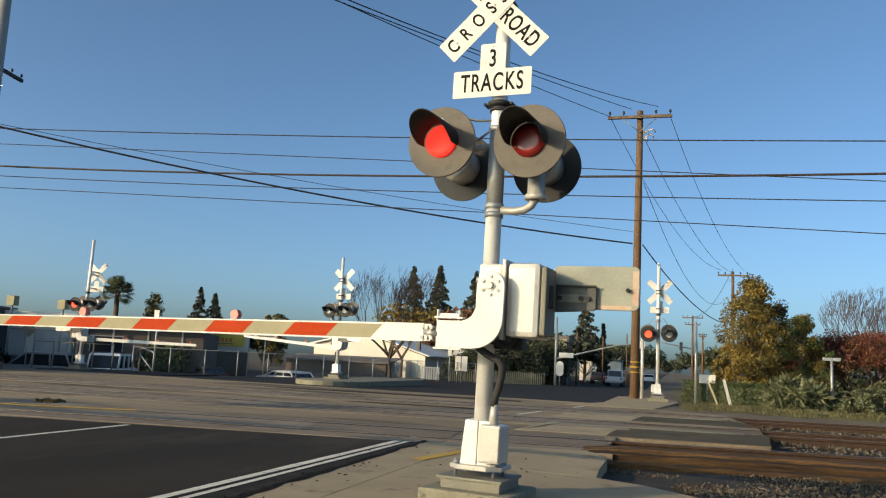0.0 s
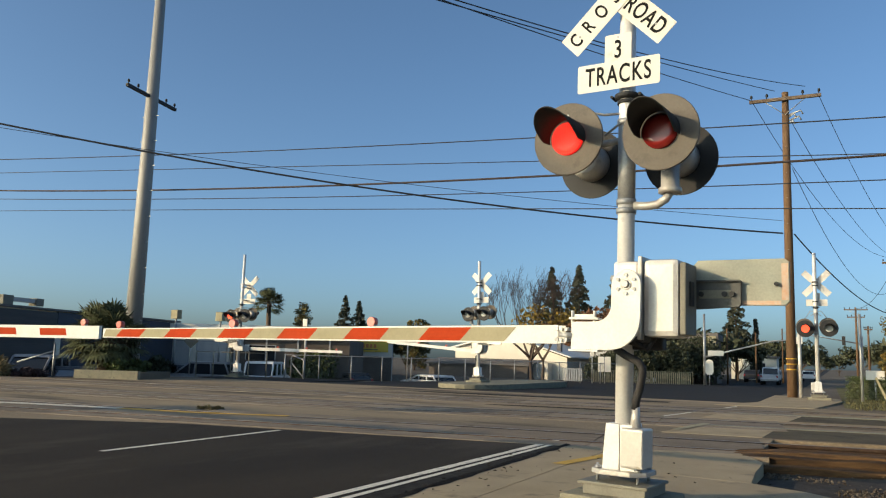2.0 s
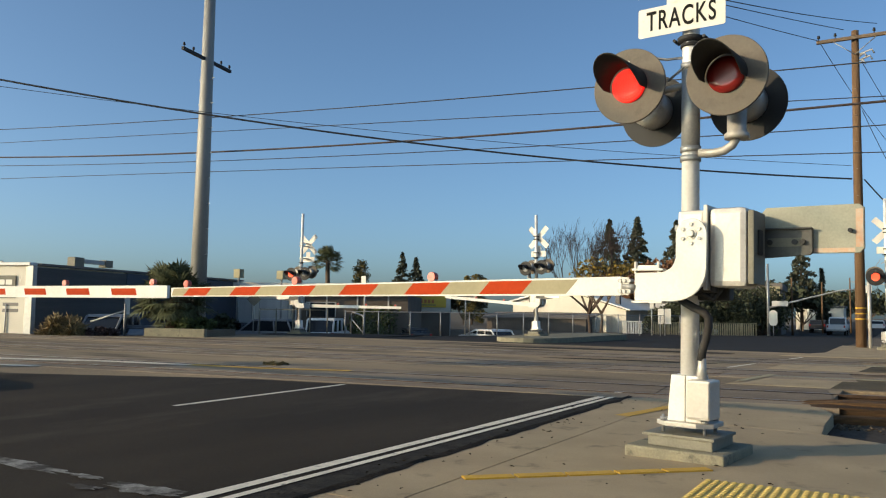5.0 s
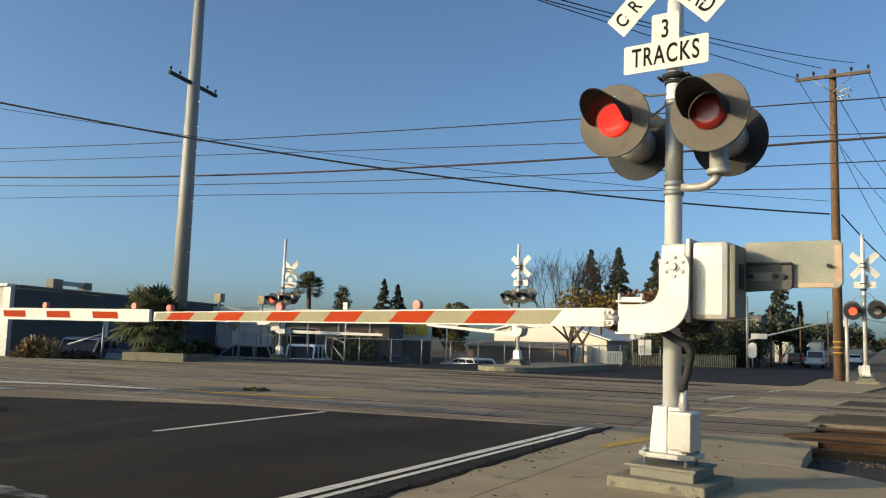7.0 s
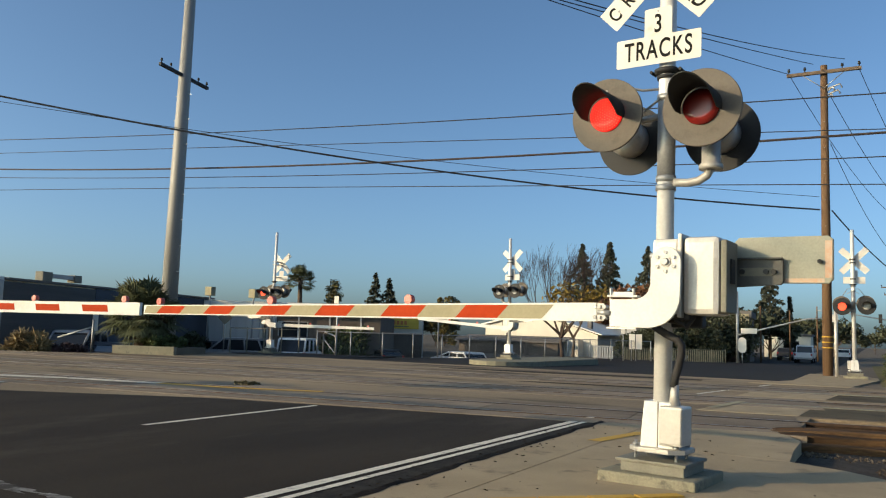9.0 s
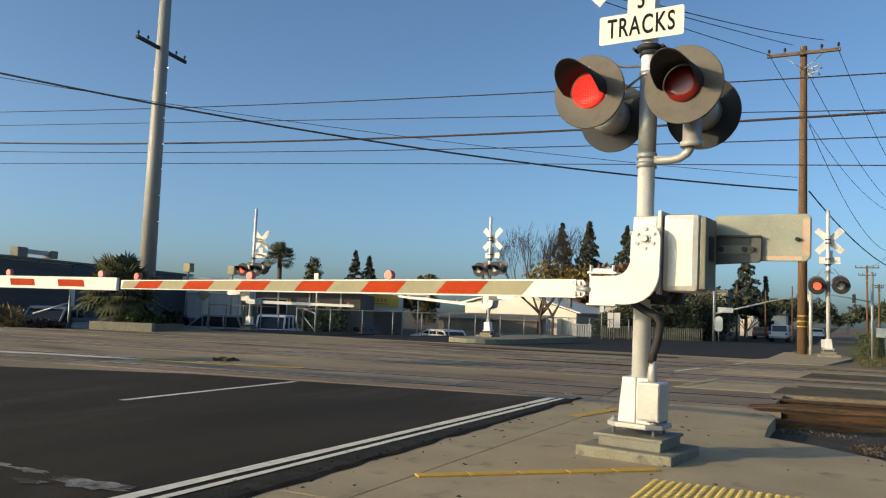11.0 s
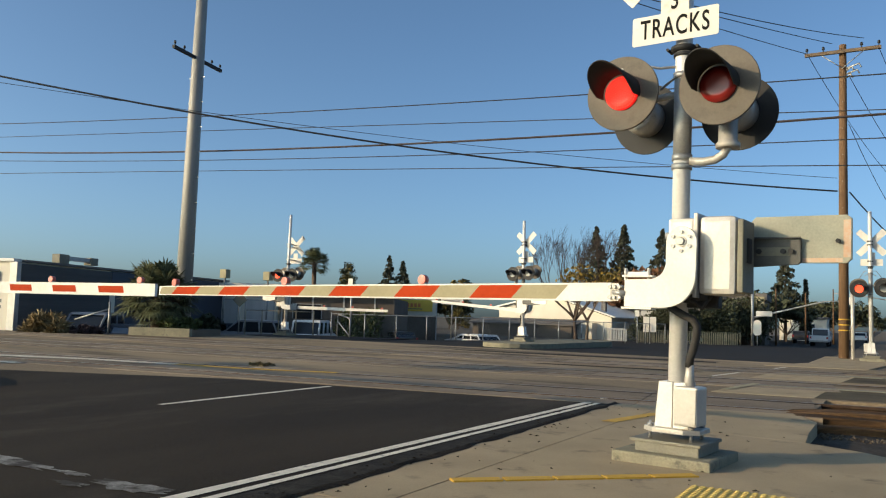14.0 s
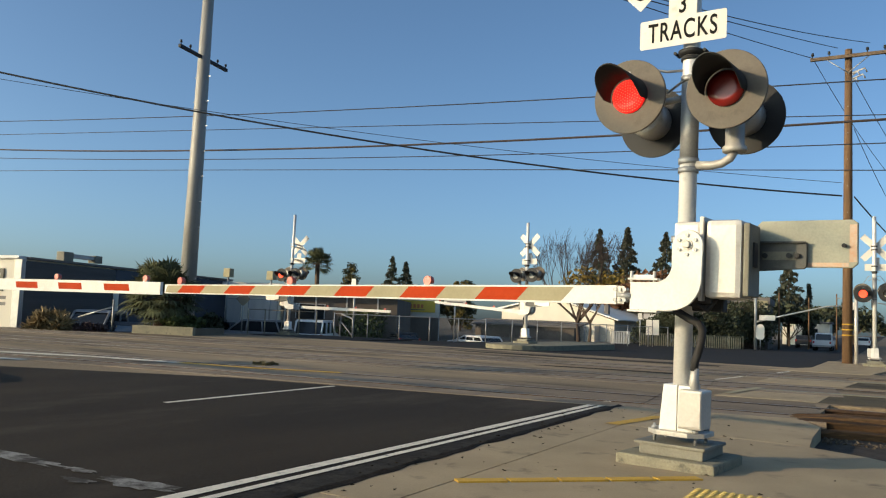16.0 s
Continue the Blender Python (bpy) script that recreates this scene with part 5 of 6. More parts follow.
# metal shop with yellow sign
mshop = thing("metal_building", -34.9, 53.6, fall(54), "metal clad workshop with a yellow sign board", "building", rz=31)
solid("wall", WALL_BROWN, mshop, 0, 4.25, 0, 11, -1.4, 1.45, label="dark lower wall")
solid("upper_wall", STUCCO, mshop, -0.02, 4.25, -0.1, 11, 1.46, 2.95, label="white fascia wall")
solid("side_wall", WALL_GREY, mshop, 4.252, 4.33, -0.02, 11.5, -1.4, 2.95, label="pale metal side wall")
bm = bmesh.new()
prism(bm, [(-0.3, 2.96), (11.8, 2.96), (5.5, 3.55)], -0.4, 4.6, "x")
part("roof", bm, ROOF_GREY, mshop)
sg = solid("sign_board", YELLOW_SIGN, mshop, 0.6, 3.95, -0.17, -0.101, 1.8, 2.7, label="bright yellow sign board")
for k in range(7):
    solid("text_bar", ORANGE_BAND, sg, 1.0 + k * 0.3, 1.2 + k * 0.3, -0.176, -0.1705, 2.12, 2.42)
solid("text_bar", BOARD_OLIVE, sg, 0.9, 3.15, -0.176, -0.1705, 1.95, 2.02)
w = solid("window", GLASS, mshop, 4.331, 4.345, 6.2, 6.9, 1.3, 2.1)
solid("window_frame", WALL_BROWN, w, 4.331, 4.36, 6.1, 6.2, 1.2, 2.2)

# white gabled hall
hall = thing("white_hall", -33.2, 72.0, fall(72), "white hall with low gable roof and lean-to", "building", rz=-4)
bm = bmesh.new()
prism(bm, [(0, -0.3), (11.6, -0.3), (11.6, 2.0), (5.3, 3.9), (0, 2.7)], 0, 12, "y")
part("wall", bm, STUCCO, hall, "cream white gable wall")
bm = bmesh.new()
prism(bm, [(-0.3, 2.68), (5.3, 4.0), (12.1, 1.98), (12.1, 2.1), (5.3, 4.14), (-0.3, 2.82)], -0.4, 12.2, "y")
part("roof", bm, ROOF_WHITE, hall)
solid("lean_to", WALL_BROWN, hall, -1.5, 8.8, -2.5, -0.01, -0.3, 1.2)
bm = bmesh.new()
prism(bm, [(-2.8, 1.15), (-0.02, 1.6), (-0.02, 1.75), (-2.8, 1.27)], -1.8, 9.2, "x")
part("lean_to_roof", bm, ROOF_GREY, hall)
solid("annex", STUCCO, hall, 7.2, 10.2, -1.2, -0.02, -0.3, 1.5)
solid("chimney", ROOF_GREY, hall, 10.2, 10.6, 1, 1.4, 2.4, 3.4)
back_house = thing("brown_house", -24.5, 90, fall(90), "brown roofed house among the trees", "building", rz=10)
solid("wall", WALL_GREY, back_house, 0, 9, 0, 8, -0.3, 2.6)
bm = bmesh.new()
prism(bm, [(-0.5, 2.55), (4.5, 4.6), (9.5, 2.55)], -0.5, 8.5, "y")
part("roof", bm, WALL_BROWN, back_house)
front = thing("shopfront", -15.2, 82, fall(82), "dark single-storey shopfront with wide windows", "building", rz=4)
solid("wall", WALL_BROWN, front, -4.5, 5.2, 0, 9, -0.3, 4.3)
solid("fascia", ROOF_GREY, front, -4.7, 5.4, -0.6, 9, 4.3, 4.9)
for k in range(4):
    opening("window", GLASS, front, -3.9 + k * 2.3, -2.0 + k * 2.3, 0.6, 3.2)
solid("sign_panel", ARM_BEIGE, front, 4.0, 5.2, -0.7, -0.61, 3.6, 4.6)
blue = thing("small_blue_house", -20.8, 78, fall(78), "pale blue-grey small house wall with a window", "building", rz=6)
solid("wall", WALL_GREY, blue, 0, 5.5, 0, 6, -0.3, 3.0)
solid("roof", ROOF_GREY, blue, -0.3, 5.8, -0.3, 6.3, 3.0, 3.4)
opening("window", GLASS, blue, 3.4, 4.3, 1.2, 2.3)
far_white = thing("far_white_shop", -11, 128, fall(128), "small distant white building beside the road", "building")
solid("wall", STUCCO, far_white, -2.5, 3.8, 0, 6, -0.3, 3.2)
solid("roof", ROOF_GREY, far_white, -2.7, 4.0, -0.2, 6.2, 3.2, 3.5)
opening("door", GLASS, far_white, 1.0, 2.2, 0, 2.4)


# ---- fences ----
def fence(x0, y0, x1, y1, h, label, posts, mesh=True, material=GALV):
    f = thing("fence", x0, y0, fall((y0 + y1) / 2), label, "fence", rz=math.degrees(math.atan2(y1 - y0, x1 - x0)))
    n = math.hypot(x1 - x0, y1 - y0)
    first = None
    for k in range(posts + 1):
        if first is None:
            first = rod("post", material, f, [(0, 0, -0.1), (0, 0, h + 0.05)], 0.035, 8)
        else:
            o = new("post", first.data)
            o.parent, o.location = f, (n * k / posts, 0, 0)
    rod("rail", material, f, [(0, 0, h), (n, 0, h)], 0.022, 6)
    if mesh:
        verts, faces = [], []
        step = 0.09
        for k in range(int(n / step)):
            for s in (-1, 1):
                xa, xb = k * step, k * step + s * h
                za, zb = 0.03, h - 0.02
                if xb < 0 or xb > n:
                    continue
                o = len(verts)
                verts += [(xa, 0, za), (xa + 0.008, 0, za), (xb + 0.008, 0, zb), (xb, 0, zb)]
                faces.append((o, o + 1, o + 2, o + 3))
        tagged(from_arrays("chain_link", verts, faces, STEEL_PLATE, f), kind="stuff")
    return f


fence(-26.8, 36.0, -14.2, 60.0, 1.35, "grey chain link fence on round posts along the street", 13)
fence(-30.5, 33.2, -26.4, 33.9, 1.25, "low dark pipe railing with two bars", 4, False, STEEL_PLATE)
f2 = fence(-17.5, 65.0, -10.5, 70.5, 1.0, "low pale picket fence at the yard edge", 7, False, ARM_BEIGE)
first = None
for k in range(46):
    if first is None:
        first = solid("picket", ARM_BEIGE, f2, -0.05, 0.05, -0.04, -0.015, 0.0, 0.95)
    else:
        o = new("picket", first.data)
        o.parent, o.location = f2, (k * 0.192, 0, 0)
gate = thing("yard_gate", -18.3, 61.8, fall(62), "small white slatted yard gate", "gate", rz=30)
solid("top_rail", ARM_WHITE, gate, -0.75, 0.75, -0.04, 0.04, 0.95, 1.05)
for k in range(8):
    solid("slat", ARM_WHITE, gate, -0.72 + k * 0.19, -0.6 + k * 0.19, -0.03, 0.0, 0.05, 0.95)

# ---- street signs and posts ----
ws = thing("street_sign", -24.5, 45.8, fall(45), "white rectangular sign on a single post", "sign", rz=24)
rod("post", GALV, ws, [(0, 0, -0.1), (0, 0, 3.2)], 0.045, 8)
pn = solid("panel", SIGN_WHITE, ws, -0.72, 0.72, -0.08, -0.05, 2.15, 3.35, bevel=0.01)
for k, m in ((0, BAR_RED), (1, BAR_RED), (3, BAR_GREY), (4, BAR_GREY)):
    solid("text_bar", m, pn, -0.52, 0.52 - 0.1 * (k % 2), -0.0835, -0.0805, 3.1 - k * 0.19, 3.17 - k * 0.19)
info = thing("notice_board", -15.4, 58.5, fall(58), "pair of white notice boards with a tall post", "sign", rz=12)
for xx in (-0.02, 0.47):
    solid("board", SIGN_WHITE, info, xx, xx + 0.42, -0.05, 0.0, 0.85, 1.95, bevel=0.01)
rod("post", GALV, info, [(0.45, 0.03, -0.1), (0.45, 0.03, 1.9)], 0.04, 8)
rod("post", GALV, info, [(-0.45, 0, -0.1), (-0.45, 0, 2.3)], 0.04, 8)
solid("cap_sign", SIGN_WHITE, info, -0.6, -0.3, -0.05, -0.045, 1.95, 2.4)
for x, y, h in ((-36.4, 37.6, 3.35), (-34.0, 38.9, 3.3)):
    p = thing("lamp_post", x, y, fall(y), "post topped with a pale box lamp", "lamp post")
    rod("post", GALV, p, [(0, 0, -0.1), (0, 0, h)], 0.06, 8)
    solid("box", ARM_BEIGE, p, -0.26, 0.26, -0.2, 0.2, h - 0.1, h + 0.45, bevel=0.02)
p = thing("thin_post", -28.7, 40.5, fall(40), "thin pale post with a small plate", "post")
rod("post", GALV, p, [(0, 0, -0.1), (0, 0, 3.4)], 0.06, 8)
solid("plate", SIGN_WHITE, p, -0.22, 0.1, -0.08, -0.07, 3.0, 3.45)
d = thing("warning_sign", -31.7, 34.0, 0, "dull olive back of a diamond warning sign on a post", "sign", rz=35)
rod("post", GALV, d, [(0, 0.02, -0.1), (0, 0.02, 2.0)], 0.035, 8)
bm = bmesh.new()
prism(bm, [(0, 1.35), (0.4, 1.75), (0, 2.15), (-0.4, 1.75)], -0.02, -0.012, "y")
part("plate", bm, BOARD_OLIVE, d)
rk = thing("pipe_barrier", -24.4, 33.3, 0, "pale bent pipe barrier", "barrier", rz=-20)
rod("pipe", GALV, rk, [(0, 0, -0.1), (0, 0, 1.0), (0.1, 0, 1.12), (1.0, 0, 0.95), (1.1, 0, 0.85), (1.1, 0, -0.1)], 0.04, 8)
rod("brace", GALV, rk, [(0.05, 0, 0.75), (1.05, 0, 0.1)], 0.03, 8)
gp_ = thing("gate_post", -29.1, 23.3, 0, "pale leaning pipe gate on a post", "gate", rz=20)
rod("post", GALV, gp_, [(0, 0, -0.1), (0, 0, 1.35)], 0.045, 8)
rod("pipe", GALV, gp_, [(0, 0, 1.05), (-1.6, 0, 0.55)], 0.035, 8)
wp = thing("white_post", -1.13, 35.9, 0.02, "slim white post beside the wooden pole", "post")
rod("post", SILVER, wp, [(0, 0, -0.1), (0, 0, 3.0)], 0.07, 10)
tp = thing("thin_post", 1.08, 35.9, 0.0, "thin pale metal post on the verge", "post")
rod("post", GALV, tp, [(0, 0, -0.1), (0, 0, 3.4)], 0.055, 8)
lp_ = thing("white_post", 2.45, 35.8, 0.0, "short leaning white marker post", "post", ry=-14)
solid("post", SILVER, lp_, -0.06, 0.06, -0.05, 0.05, -0.1, 1.05, bevel=0.01)
lp2 = thing("marker_post", 1.95, 36.2, 0.0, "short leaning yellowish marker post", "post", ry=-22)
solid("post", ARM_BEIGE, lp2, -0.04, 0.04, -0.04, 0.04, -0.1, 1.0, bevel=0.01)
ss = thing("small_sign", 1.7, 39.5, fall(39), "small white sign above the hedge", "sign")
solid("panel", SIGN_WHITE, ss, -0.36, 0.36, -0.03, 0.0, 0.9, 1.3, bevel=0.01)
rod("post", GALV, ss, [(0, 0.03, -0.1), (0, 0.03, 1.0)], 0.04, 8)
tt = thing("t_post", 6.6, 37.3, 0.0, "pale post with a short crossbar", "post")
rod("post", GALV, tt, [(0, 0, -0.1), (0, 0, 2.1)], 0.06, 8)
solid("crossbar", GALV, tt, -0.35, 0.35, -0.05, 0.05, 2.02, 2.16, bevel=0.01)
# traffic signals over the far road
ts = thing("traffic_signal", -10.0, 74, fall(74), "grey traffic signal pole with a long mast arm", "traffic light")
rod("pole", GALV, ts, [(0, 0, -0.1), (0, 0, 6.2)], [0.14, 0.09], 10)
rod("mast_arm", GALV, ts, [(0, 0, 2.4), (2.6, 0, 3.1), (5.6, 0, 3.9), (7.2, 0, 4.0)], [0.09, 0.08, 0.06, 0.05], 8)
solid("street_name_plate", SIGN_WHITE, ts, 0.3, 1.6, -0.1, -0.07, 2.55, 3.0, bevel=0.01)
solid("street_name_plate", SIGN_WHITE, ts, 6.9, 7.9, -0.1, -0.07, 3.7, 4.3, bevel=0.01)
kw = thing("keep_right_sign", -9.35, 72, fall(72), "white shield-shaped sign on a short post", "sign")
rod("post", GALV, kw, [(0, 0, -0.1), (0, 0, 1.2)], 0.04, 8)
bm = bmesh.new()
prism(bm, ring_pts(0, 1.85, 0.33, 0, 180, 10) + [(-0.33, 1.1), (-0.2, 0.9), (0.2, 0.9), (0.33, 1.1)], -0.05, -0.03, "y")
part("panel", bm, SIGN_WHITE, kw)
ts2 = thing("traffic_signal", 3.5, 112, fall(112), "distant traffic signal arm with black heads", "traffic light")
rod("pole", GALV, ts2, [(0, 0, -0.1), (0, 0, 6.0)], 0.12, 8)
rod("mast_arm", GALV, ts2, [(0, 0, 5.0), (-5, 0, 5.9), (-9, 0, 6.3)], [0.08, 0.06, 0.05], 8)
for xx in (-2.0, -5.0, -8.0):
    solid("signal_head", BLACK, ts2, xx - 0.2, xx + 0.2, -0.2, 0.1, 4.6 - xx * 0.12, 5.7 - xx * 0.12, bevel=0.03)
for x, y, h in ((-5.2, 105, 6.5), (-7.8, 100, 5.8), (-9.2, 84, 5.5)):
    sl = thing("street_lamp", x, y, fall(y), "distant thin street pole", "street lamp")
    rod("pole", POLE_WOOD, sl, [(0, 0, -0.1), (0, 0, h)], [0.1, 0.07], 8)


# ---- vehicles ----
def vehicle(x, y, rz, paint, label, kind="suv", length=4.7, height=1.75, z=None):
    c = thing("car" if kind != "pickup" else "pickup_truck", x, y, fall(y) if z is None else z + fall(y), label, "car", rz=rz)
    L, H = length / 2, height
    if kind == "suv":
        low = [(-L, 0.42), (-L, 0.95), (-L + 0.1, 1.02), (L - 1.2, 1.04), (L - 0.2, 0.9), (L, 0.75), (L, 0.4)]
        cab = [(-L + 0.1, 1.02), (-L + 0.38, H - 0.1), (L - 2.0, H - 0.1), (L - 1.15, 1.04)]
    else:
        low = [(-L, 0.5), (-L, 1.08), (-0.35, 1.1), (L - 1.5, 1.12), (L - 0.15, 1.0), (L, 0.85), (L, 0.5)]
        cab = [(-0.4, 1.1), (-0.25, H - 0.08), (L - 2.2, H - 0.08), (L - 1.45, 1.12)]
    bm = bmesh.new()
    prism(bm, low, -0.9, 0.9, "y", bevel=0.06)
    part("body", bm, paint, c)
    bm = bmesh.new()
    prism(bm, cab, -0.76, 0.76, "y", bevel=0.03)
    part("glasshouse", bm, GLASS, c, "dark window glass")
    bm = bmesh.new()
    prism(bm, [(cab[1][0] - 0.06, H - 0.12), (cab[1][0] + 0.02, H), (cab[2][0] - 0.1, H), (cab[2][0] + 0.1, H - 0.12)], -0.78, 0.78, "y", bevel=0.03)
    part("roof", bm, paint, c)
    xs = [cab[0][0] + 0.02, cab[0][0] + (cab[3][0] - cab[0][0]) * 0.33, cab[0][0] + (cab[3][0] - cab[0][0]) * 0.64, cab[3][0] - 0.05]
    tops = [cab[1][0], xs[1] + 0.05, xs[2] - 0.08, cab[2][0]]
    for s in (-1, 1):
        for a, b in zip(xs, tops):
            bm = bmesh.new()
            tube(bm, [(a, s * 0.775, 1.02), (b, s * 0.765, H - 0.08)], 0.055, 6)
            part("pillar", bm, paint, c)
        for xx in (-L + 0.9, L - 0.95):
            w = rod("wheel", TYRE, c, [(xx, s * 0.66, 0.34), (xx, s * 0.91, 0.34)], 0.34, 20)
            rod("rim", GALV, w, [(xx, s * 0.9, 0.34), (xx, s * 0.92, 0.34)], 0.2, 12)
        solid("tail_light", TAIL, c, -L - 0.02, -L + 0.06, *sorted((s * 0.86, s * 0.7)), 0.78, 1.0)
    solid("bumper", GALV if kind == "pickup" else paint, c, -L - 0.08, -L + 0.02, -0.85, 0.85, 0.42, 0.6, bevel=0.02)
    solid("bumper", paint, c, L - 0.02, L + 0.07, -0.85, 0.85, 0.38, 0.6, bevel=0.02)
    return c


vehicle(-29.6, 38.2, 114, CAR_WHITE, "white sport utility vehicle parked behind the signal", "suv", 4.8, 1.8, LOT + 0.08)
vehicle(-33.9, 37.0, 205, CAR_GREY, "silver grey van parked by the storage units", "suv", 4.5, 1.75, LOT)
vehicle(-31.3, 24.1, -58, CAR_GREY, "grey sport utility vehicle parked beside the shop", "suv", 4.6, 1.8, LOT + 0.12)
vehicle(-29.9, 24.7, -62, CAR_DARK, "dark car parked beside the shop", "suv", 4.0, 1.42, LOT)
vehicle(-24.0, 47.8, 150, CAR_WHITE, "white car roof behind the chain link fence", "suv", 4.4, 1.35, LOT)
vehicle(-36.6, 38.0, 160, CAR_DARK, "dark car parked by the storage units", "suv", 4.4, 1.5, LOT)
vehicle(-28.6, 44.5, 160, CAR_DARK, "dark car behind the fence", "suv", 4.4, 1.35, LOT)
vehicle(-5.9, 94, 90, CAR_WHITE, "white pickup truck driving away on the road", "pickup", 5.4, 1.85)
vehicle(-8.6, 105, 90, CAR_DARK, "dark car waiting far along the road", "suv", 4.5, 1.5)
vehicle(-6.9, 118, 90, CAR_GREY, "grey car far along the road", "suv", 4.5, 1.5)
vehicle(-3.0, 130, 90, CAR_WHITE, "white car far along the road", "suv", 4.5, 1.5)
vehicle(13.0, 46, 10, CAR_WHITE, "white car parked under red trees", "suv", 4.5, 1.5)

# ---- planting ----
planter = thing("planter", -26.3, 23.6, 0, "low pale concrete planter kerb", "planter", rz=20)
bm = bmesh.new()
box(bm, -1.35, 1.35, -0.12, 0.12, -0.1, 0.34, bevel=0.02)
part("kerb", bm, CONC_BLOCK, planter)
solid("soil", DIRT, planter, -1.3, 1.3, 0.12, 3.0, -1.2, 0.28)
palm = thing("palm_shrub", -27.75, 24.7, 0.2, "dense green fan palm with shaggy fronds", "palm tree")
bm = bmesh.new()
tube(bm, [(0, 0, -0.2), (0, 0, 0.8), (0.05, 0, 1.5)], [0.3, 0.26, 0.2], 10)
part("trunk", bm, BARK, palm)
fan_fronds(palm, 1.45, 170, 1.55, -35, 80, 5, LEAF_PALM)
fan_fronds(palm, 0.8, 90, 1.05, -25, 25, 6, LEAF_PALM)
bush(-30.4, 21.2, 1.5, 1.1, "dry straw-coloured grass clump", LEAF_DRY, 11, 34, 120, 0.13, aspect=5.0, z=-0.32)
bush(-29.3, 22.1, 1.5, 0.85, "low dark purple-brown shrub", LEAF_PURPLE, 12, 30, 110, 0.08, z=-0.35)
bush(-26.6, 24.8, 1.6, 1.0, "green shrub at the palm's foot", LEAF_GREEN, 13, 20, 90, 0.12)
bush(-29.7, 42.9, 2.8, 3.3, "dark green rounded shrub before the wall", LEAF_GREEN, 14, 46, 120, 0.18, z=LOT)
for i, (x, y, w, h) in enumerate(((-30.6, 45.5, 2.6, 2.2), (-36.8, 36.2, 2.2, 1.2))):
    bush(x, y, w, h + 1, "dark green shrub before the wall", LEAF_DARK, 20 + i, 30, 90, 0.2, z=LOT)
weed = bush(-11.7, 13.2, 0.6, 0.07, "small dry weeds in a pavement crack", LEAF_DRY, 15, 14, 40, 0.06, z=0, name="weeds")

for x, y, h, s in ((-75.4, 117.5, 11.9, 31), (-73.4, 118.8, 11.5, 32)):
    conifer(x, y, h + (0.3 if s == 31 else -0.2), 3.6, "dark pointed conifer beyond the buildings", s, base=0.02, gaps=0.05)
conifer(-33.7, 103.8, 14.6, 4.3, "tall dark redwood behind the bare tree", 33, gaps=0.06)
conifer(-30.3, 105.0, 14.9, 4.3, "tall dark redwood behind the houses", 34, gaps=0.06)
conifer(-25.5, 106.0, 14.3, 4.3, "tall dark redwood behind the houses", 35, gaps=0.06)
conifer(-11.8, 119, 12.6, 3.2, "ragged dark pine beside the road", 36, base=0.3, gaps=0.45)
conifer(-9.4, 121, 8.6, 0.8, "slim dark cypress beside the pine", 37, gaps=0.0)
for i, (x, y) in enumerate(((-67.3, 86.2), (-104, 60))):
    fp = thing("palm_tree", x, y, fall(y), "tall fan palm with dark round head", "palm tree")
    top = (8.4, 6.4)[i]
    bm = bmesh.new()
    tube(bm, [(0, 0, -0.1), (0.1, 0, top * 0.5), (0, 0, top)], [0.4, 0.32, 0.3], 8)
    part("trunk", bm, BARK, fp)
    fan_fronds(fp, top, 70, 2.1, -45, 80, 40 + i, LEAF_PALM)
dense_tree(-63.0, 88.0, 8.5, (0.8, 1.3, 1.6, 1.9, 1.8, 1.2, 0.4), "pale olive tree behind the warehouse", LEAF_OLIVE, LEAF_DARK, 51, 60, 60, 0.2)
dense_tree(-54.5, 104, 7.4, (1.5, 2.0, 2.4, 2.6, 2.4, 1.2), "dark green tree behind the workshop", LEAF_DARK, LEAF_OLIVE, 52, 60, 60, 0.24)
for i, (x, y, h) in enumerate(((-86, 92, 6.5), (-78, 96, 6.8), (-70, 100, 6.2), (-60, 104, 6.0), (-72, 88, 5.6), (-57, 106, 5.5), (-64, 102, 6.4), (-45, 112, 6.4))):
    broadleaf(x, y, h, "dark rounded tree on the skyline", LEAF_DARK, 60 + i, per=45, size=0.42, clump=0.2, kids=4, trunk=0.15)
# bare tree with yellow lower leaves, and the brown ones behind
bare = broadleaf(-21.6, 61.5, 8.3, "leafless grey tree with fine upright branches", None, 71, depth=5, kids=6, trunk=0.22, bark=BARK_GREY, spread=0.5, rise=0.45)
yel = broadleaf(-20.4, 60.6, 6.4, "small forked tree with sparse yellow leaves", LEAF_GOLD, 72, per=14, size=0.24, clump=0.13, depth=2, kids=5, trunk=0.28)
for i, (x, y, h) in enumerate(((-20.6, 82, 8.6), (-17.8, 84, 8.2), (-23.8, 84, 7.2), (-15.2, 88, 6.6), (-27.5, 86, 7.0))):
    broadleaf(x, y, h, "rust-brown autumn tree behind the houses", LEAF_BROWN, 80 + i, per=60, size=0.36, clump=0.17, kids=5, trunk=0.18)
for i, (x, y, w, h) in enumerate(((-16.6, 74, 4.2, 4.4), (-13.4, 76, 4.0, 4.6), (-11.4, 79, 3.6, 5.2), (-18.6, 72.5, 2.6, 2.6))):
    bush(x, y, w, h, "dark shaded shrub at the yard edge", LEAF_DARK, 90 + i, 44, 110, 0.2)
for i, (x, y, h) in enumerate(((-14.2, 108, 7.6), (-11.2, 114, 6.6), (-17.6, 100, 6.0), (-8.2, 150, 7.4), (-5.4, 165, 8.6), (-9.5, 138, 6.8), (-3.0, 240, 7), (6, 200, 8.5), (12, 170, 8), (2, 260, 7), (-8, 260, 8), (9, 130, 7.5), (14, 120, 7))):
    broadleaf(x, y, h, "dark green tree along the far road", LEAF_DARK, 100 + i, per=42, size=0.5, clump=0.2, kids=4, trunk=0.15)
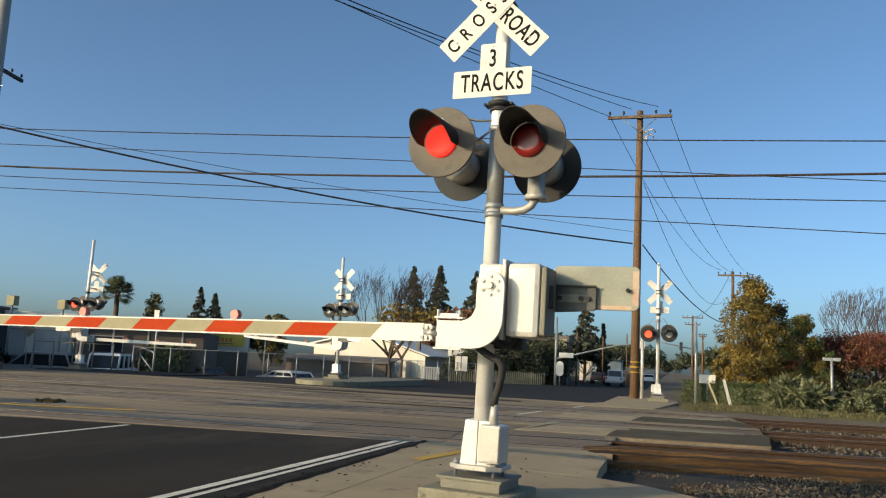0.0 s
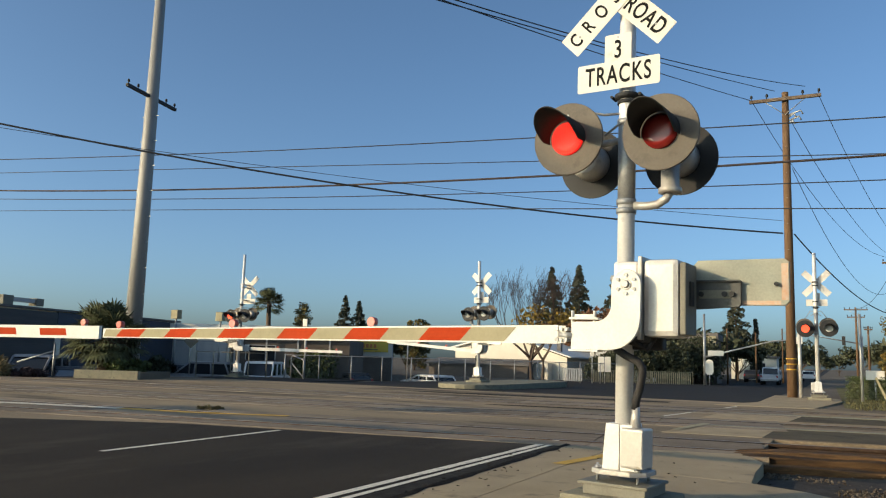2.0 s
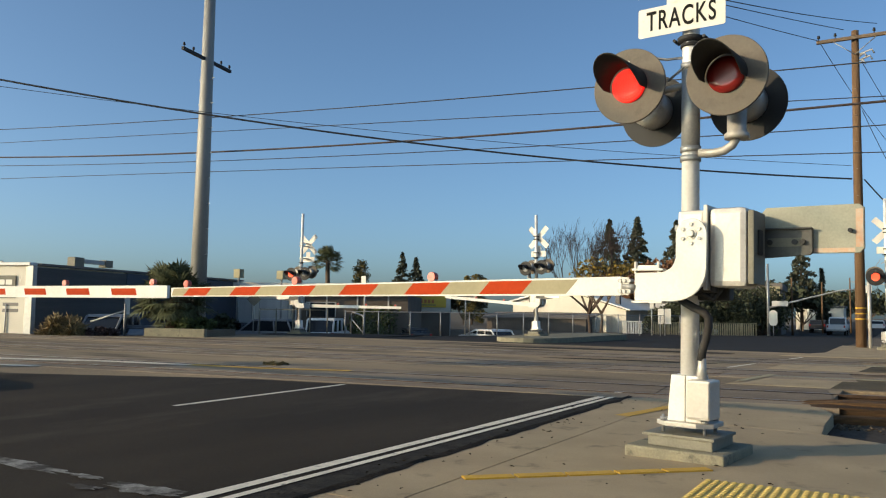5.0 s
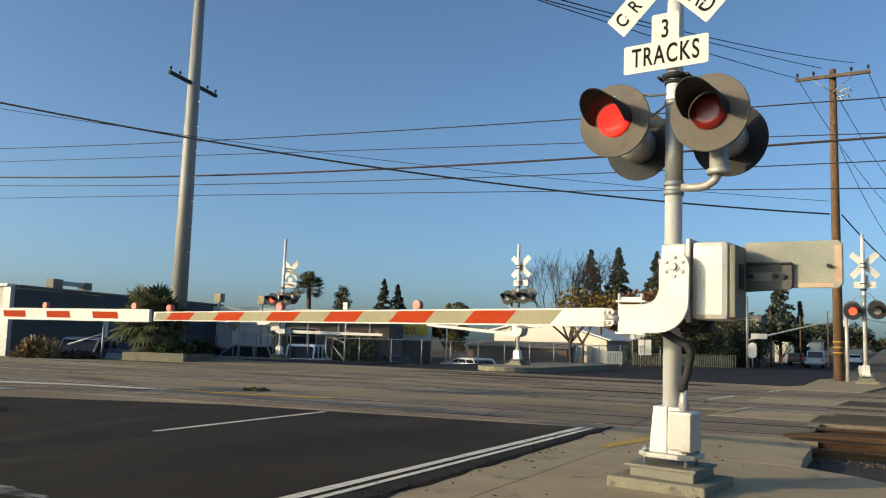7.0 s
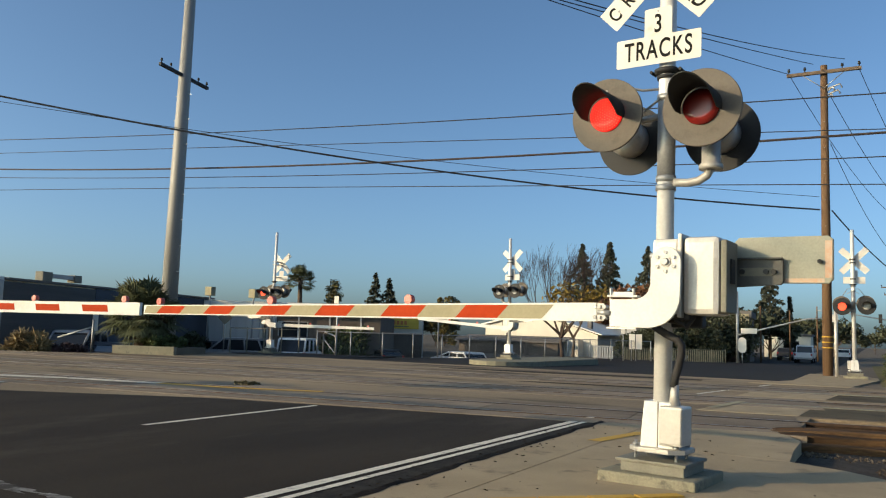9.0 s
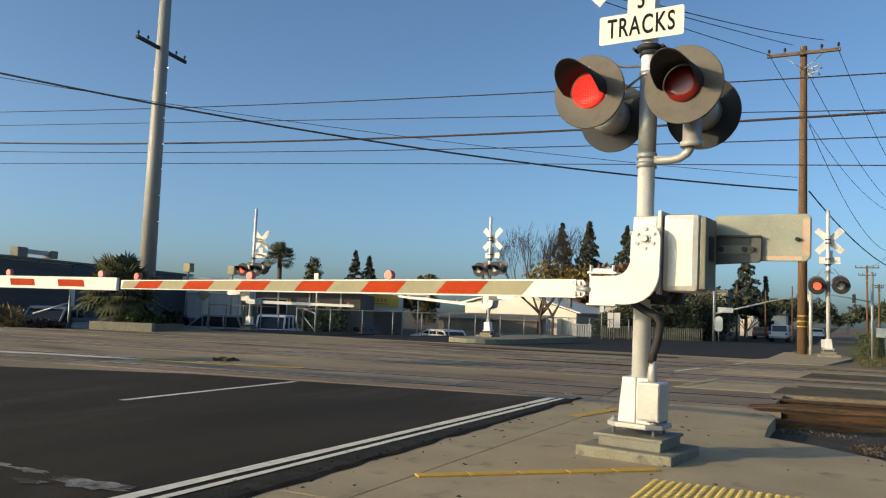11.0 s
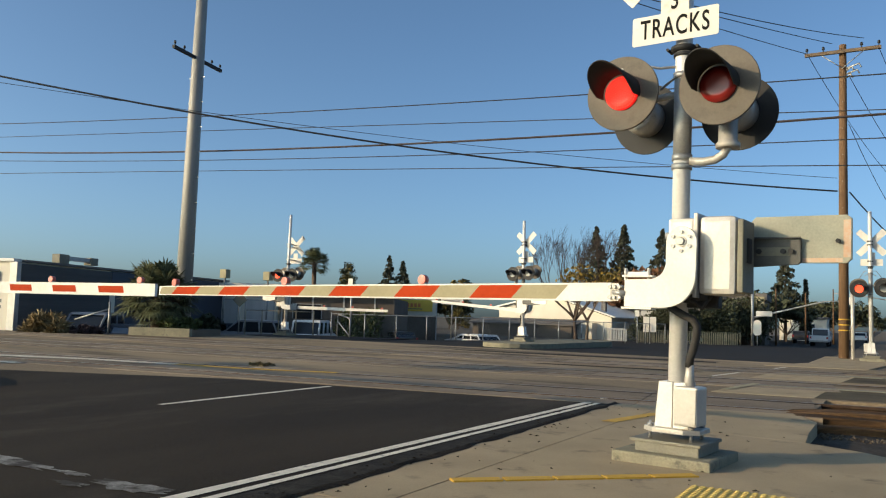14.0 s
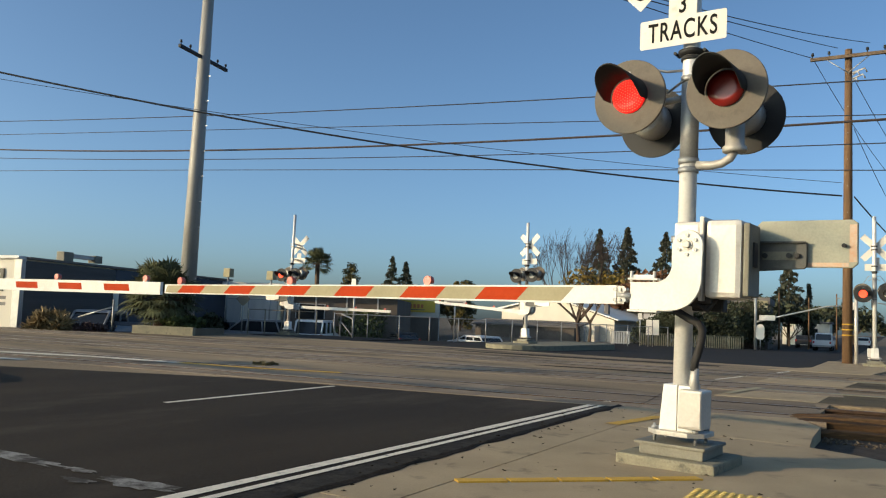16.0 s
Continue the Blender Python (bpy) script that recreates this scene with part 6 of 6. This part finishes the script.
# verge planting
clipped = thing("hedge", 2.9, 39.3, fall(39), "clipped dark green box hedge on the verge", "hedge", rz=-30)
solid("branch_core", LEAF_DARK, clipped, -2.35, 2.35, -0.38, 0.38, -0.05, 0.82, bevel=0.06)
cells = [(-2.35 + 4.7 * i / 23, -0.42 + 0.28 * j, 0.12 + 0.2 * k) for i in range(24) for j in range(4) for k in range(5)]
leaf_cloud("foliage", cells, [0.17] * len(cells), 34, 0.055, LEAF_GREEN, clipped, 120)
dense_tree(4.1, 44.6, 6.5, (1.3, 1.9, 2.0, 1.75, 1.35, 0.85, 0.2), "tall gold and olive autumn tree", LEAF_OLIVE, LEAF_GOLD, 131, 110)
dense_tree(6.6, 45.4, 4.6, (1.2, 1.6, 1.7, 1.4, 0.9, 0.3), "gold and olive autumn tree", LEAF_OLIVE, LEAF_GREEN, 132, 80)
dense_tree(5.4, 47.0, 5.4, (1.2, 1.6, 1.7, 1.5, 1.0, 0.4), "shaded olive green tree", LEAF_DARK, LEAF_OLIVE, 134, 70)
dense_tree(2.6, 44.0, 2.2, (0.8, 1.0, 0.8, 0.3), "low golden autumn shrub tree", LEAF_GOLD, LEAF_OLIVE, 133, 40)
for i in range(10):
    broadleaf(9 + i * 5.5, 92 + (i * 37 % 19), 6.5 + (i * 13 % 5) * 0.5, "dark green tree along the horizon", LEAF_DARK, 200 + i, per=36, size=0.55, clump=0.24, kids=4, trunk=0.1)
for i in range(6):
    bush(8 + i * 4.5, 60 + (i * 7 % 5), 5.0, 2.2, "dark hedge row beyond the verge", LEAF_DARK, 220 + i, 34, 60, 0.3, name="hedge")
bush(5.1, 36.6, 1.9, 1.35, "spiky dark green shrub on the verge", LEAF_PALM, 141, 32, 100, 0.2, aspect=4.5)
for i, (x, y, w, h) in enumerate(((7.4, 36.8, 1.8, 1.1), (8.8, 37.5, 2.0, 1.5), (10.2, 37.2, 2.2, 1.3))):
    bush(x, y, w, h, "green shrub along the verge", LEAF_PALM, 150 + i, 32, 190, 0.085)
for i, (x, y, h) in enumerate(((9.6, 48.0, 4.6), (12.0, 49.5, 4.9), (14.0, 47.5, 5.2), (8.2, 52.0, 3.8))):
    broadleaf(x, y, h, "dark red autumn tree", LEAF_RED, 160 + i, per=130, size=0.085, clump=0.13, depth=3, kids=5, trunk=0.15, leaf2=LEAF_BROWN)
broadleaf(12.5, 56, 7.4, "leafless pale tree above the red trees", None, 170, depth=5, kids=6, trunk=0.2, bark=BARK_GREY, spread=0.55, rise=0.4)
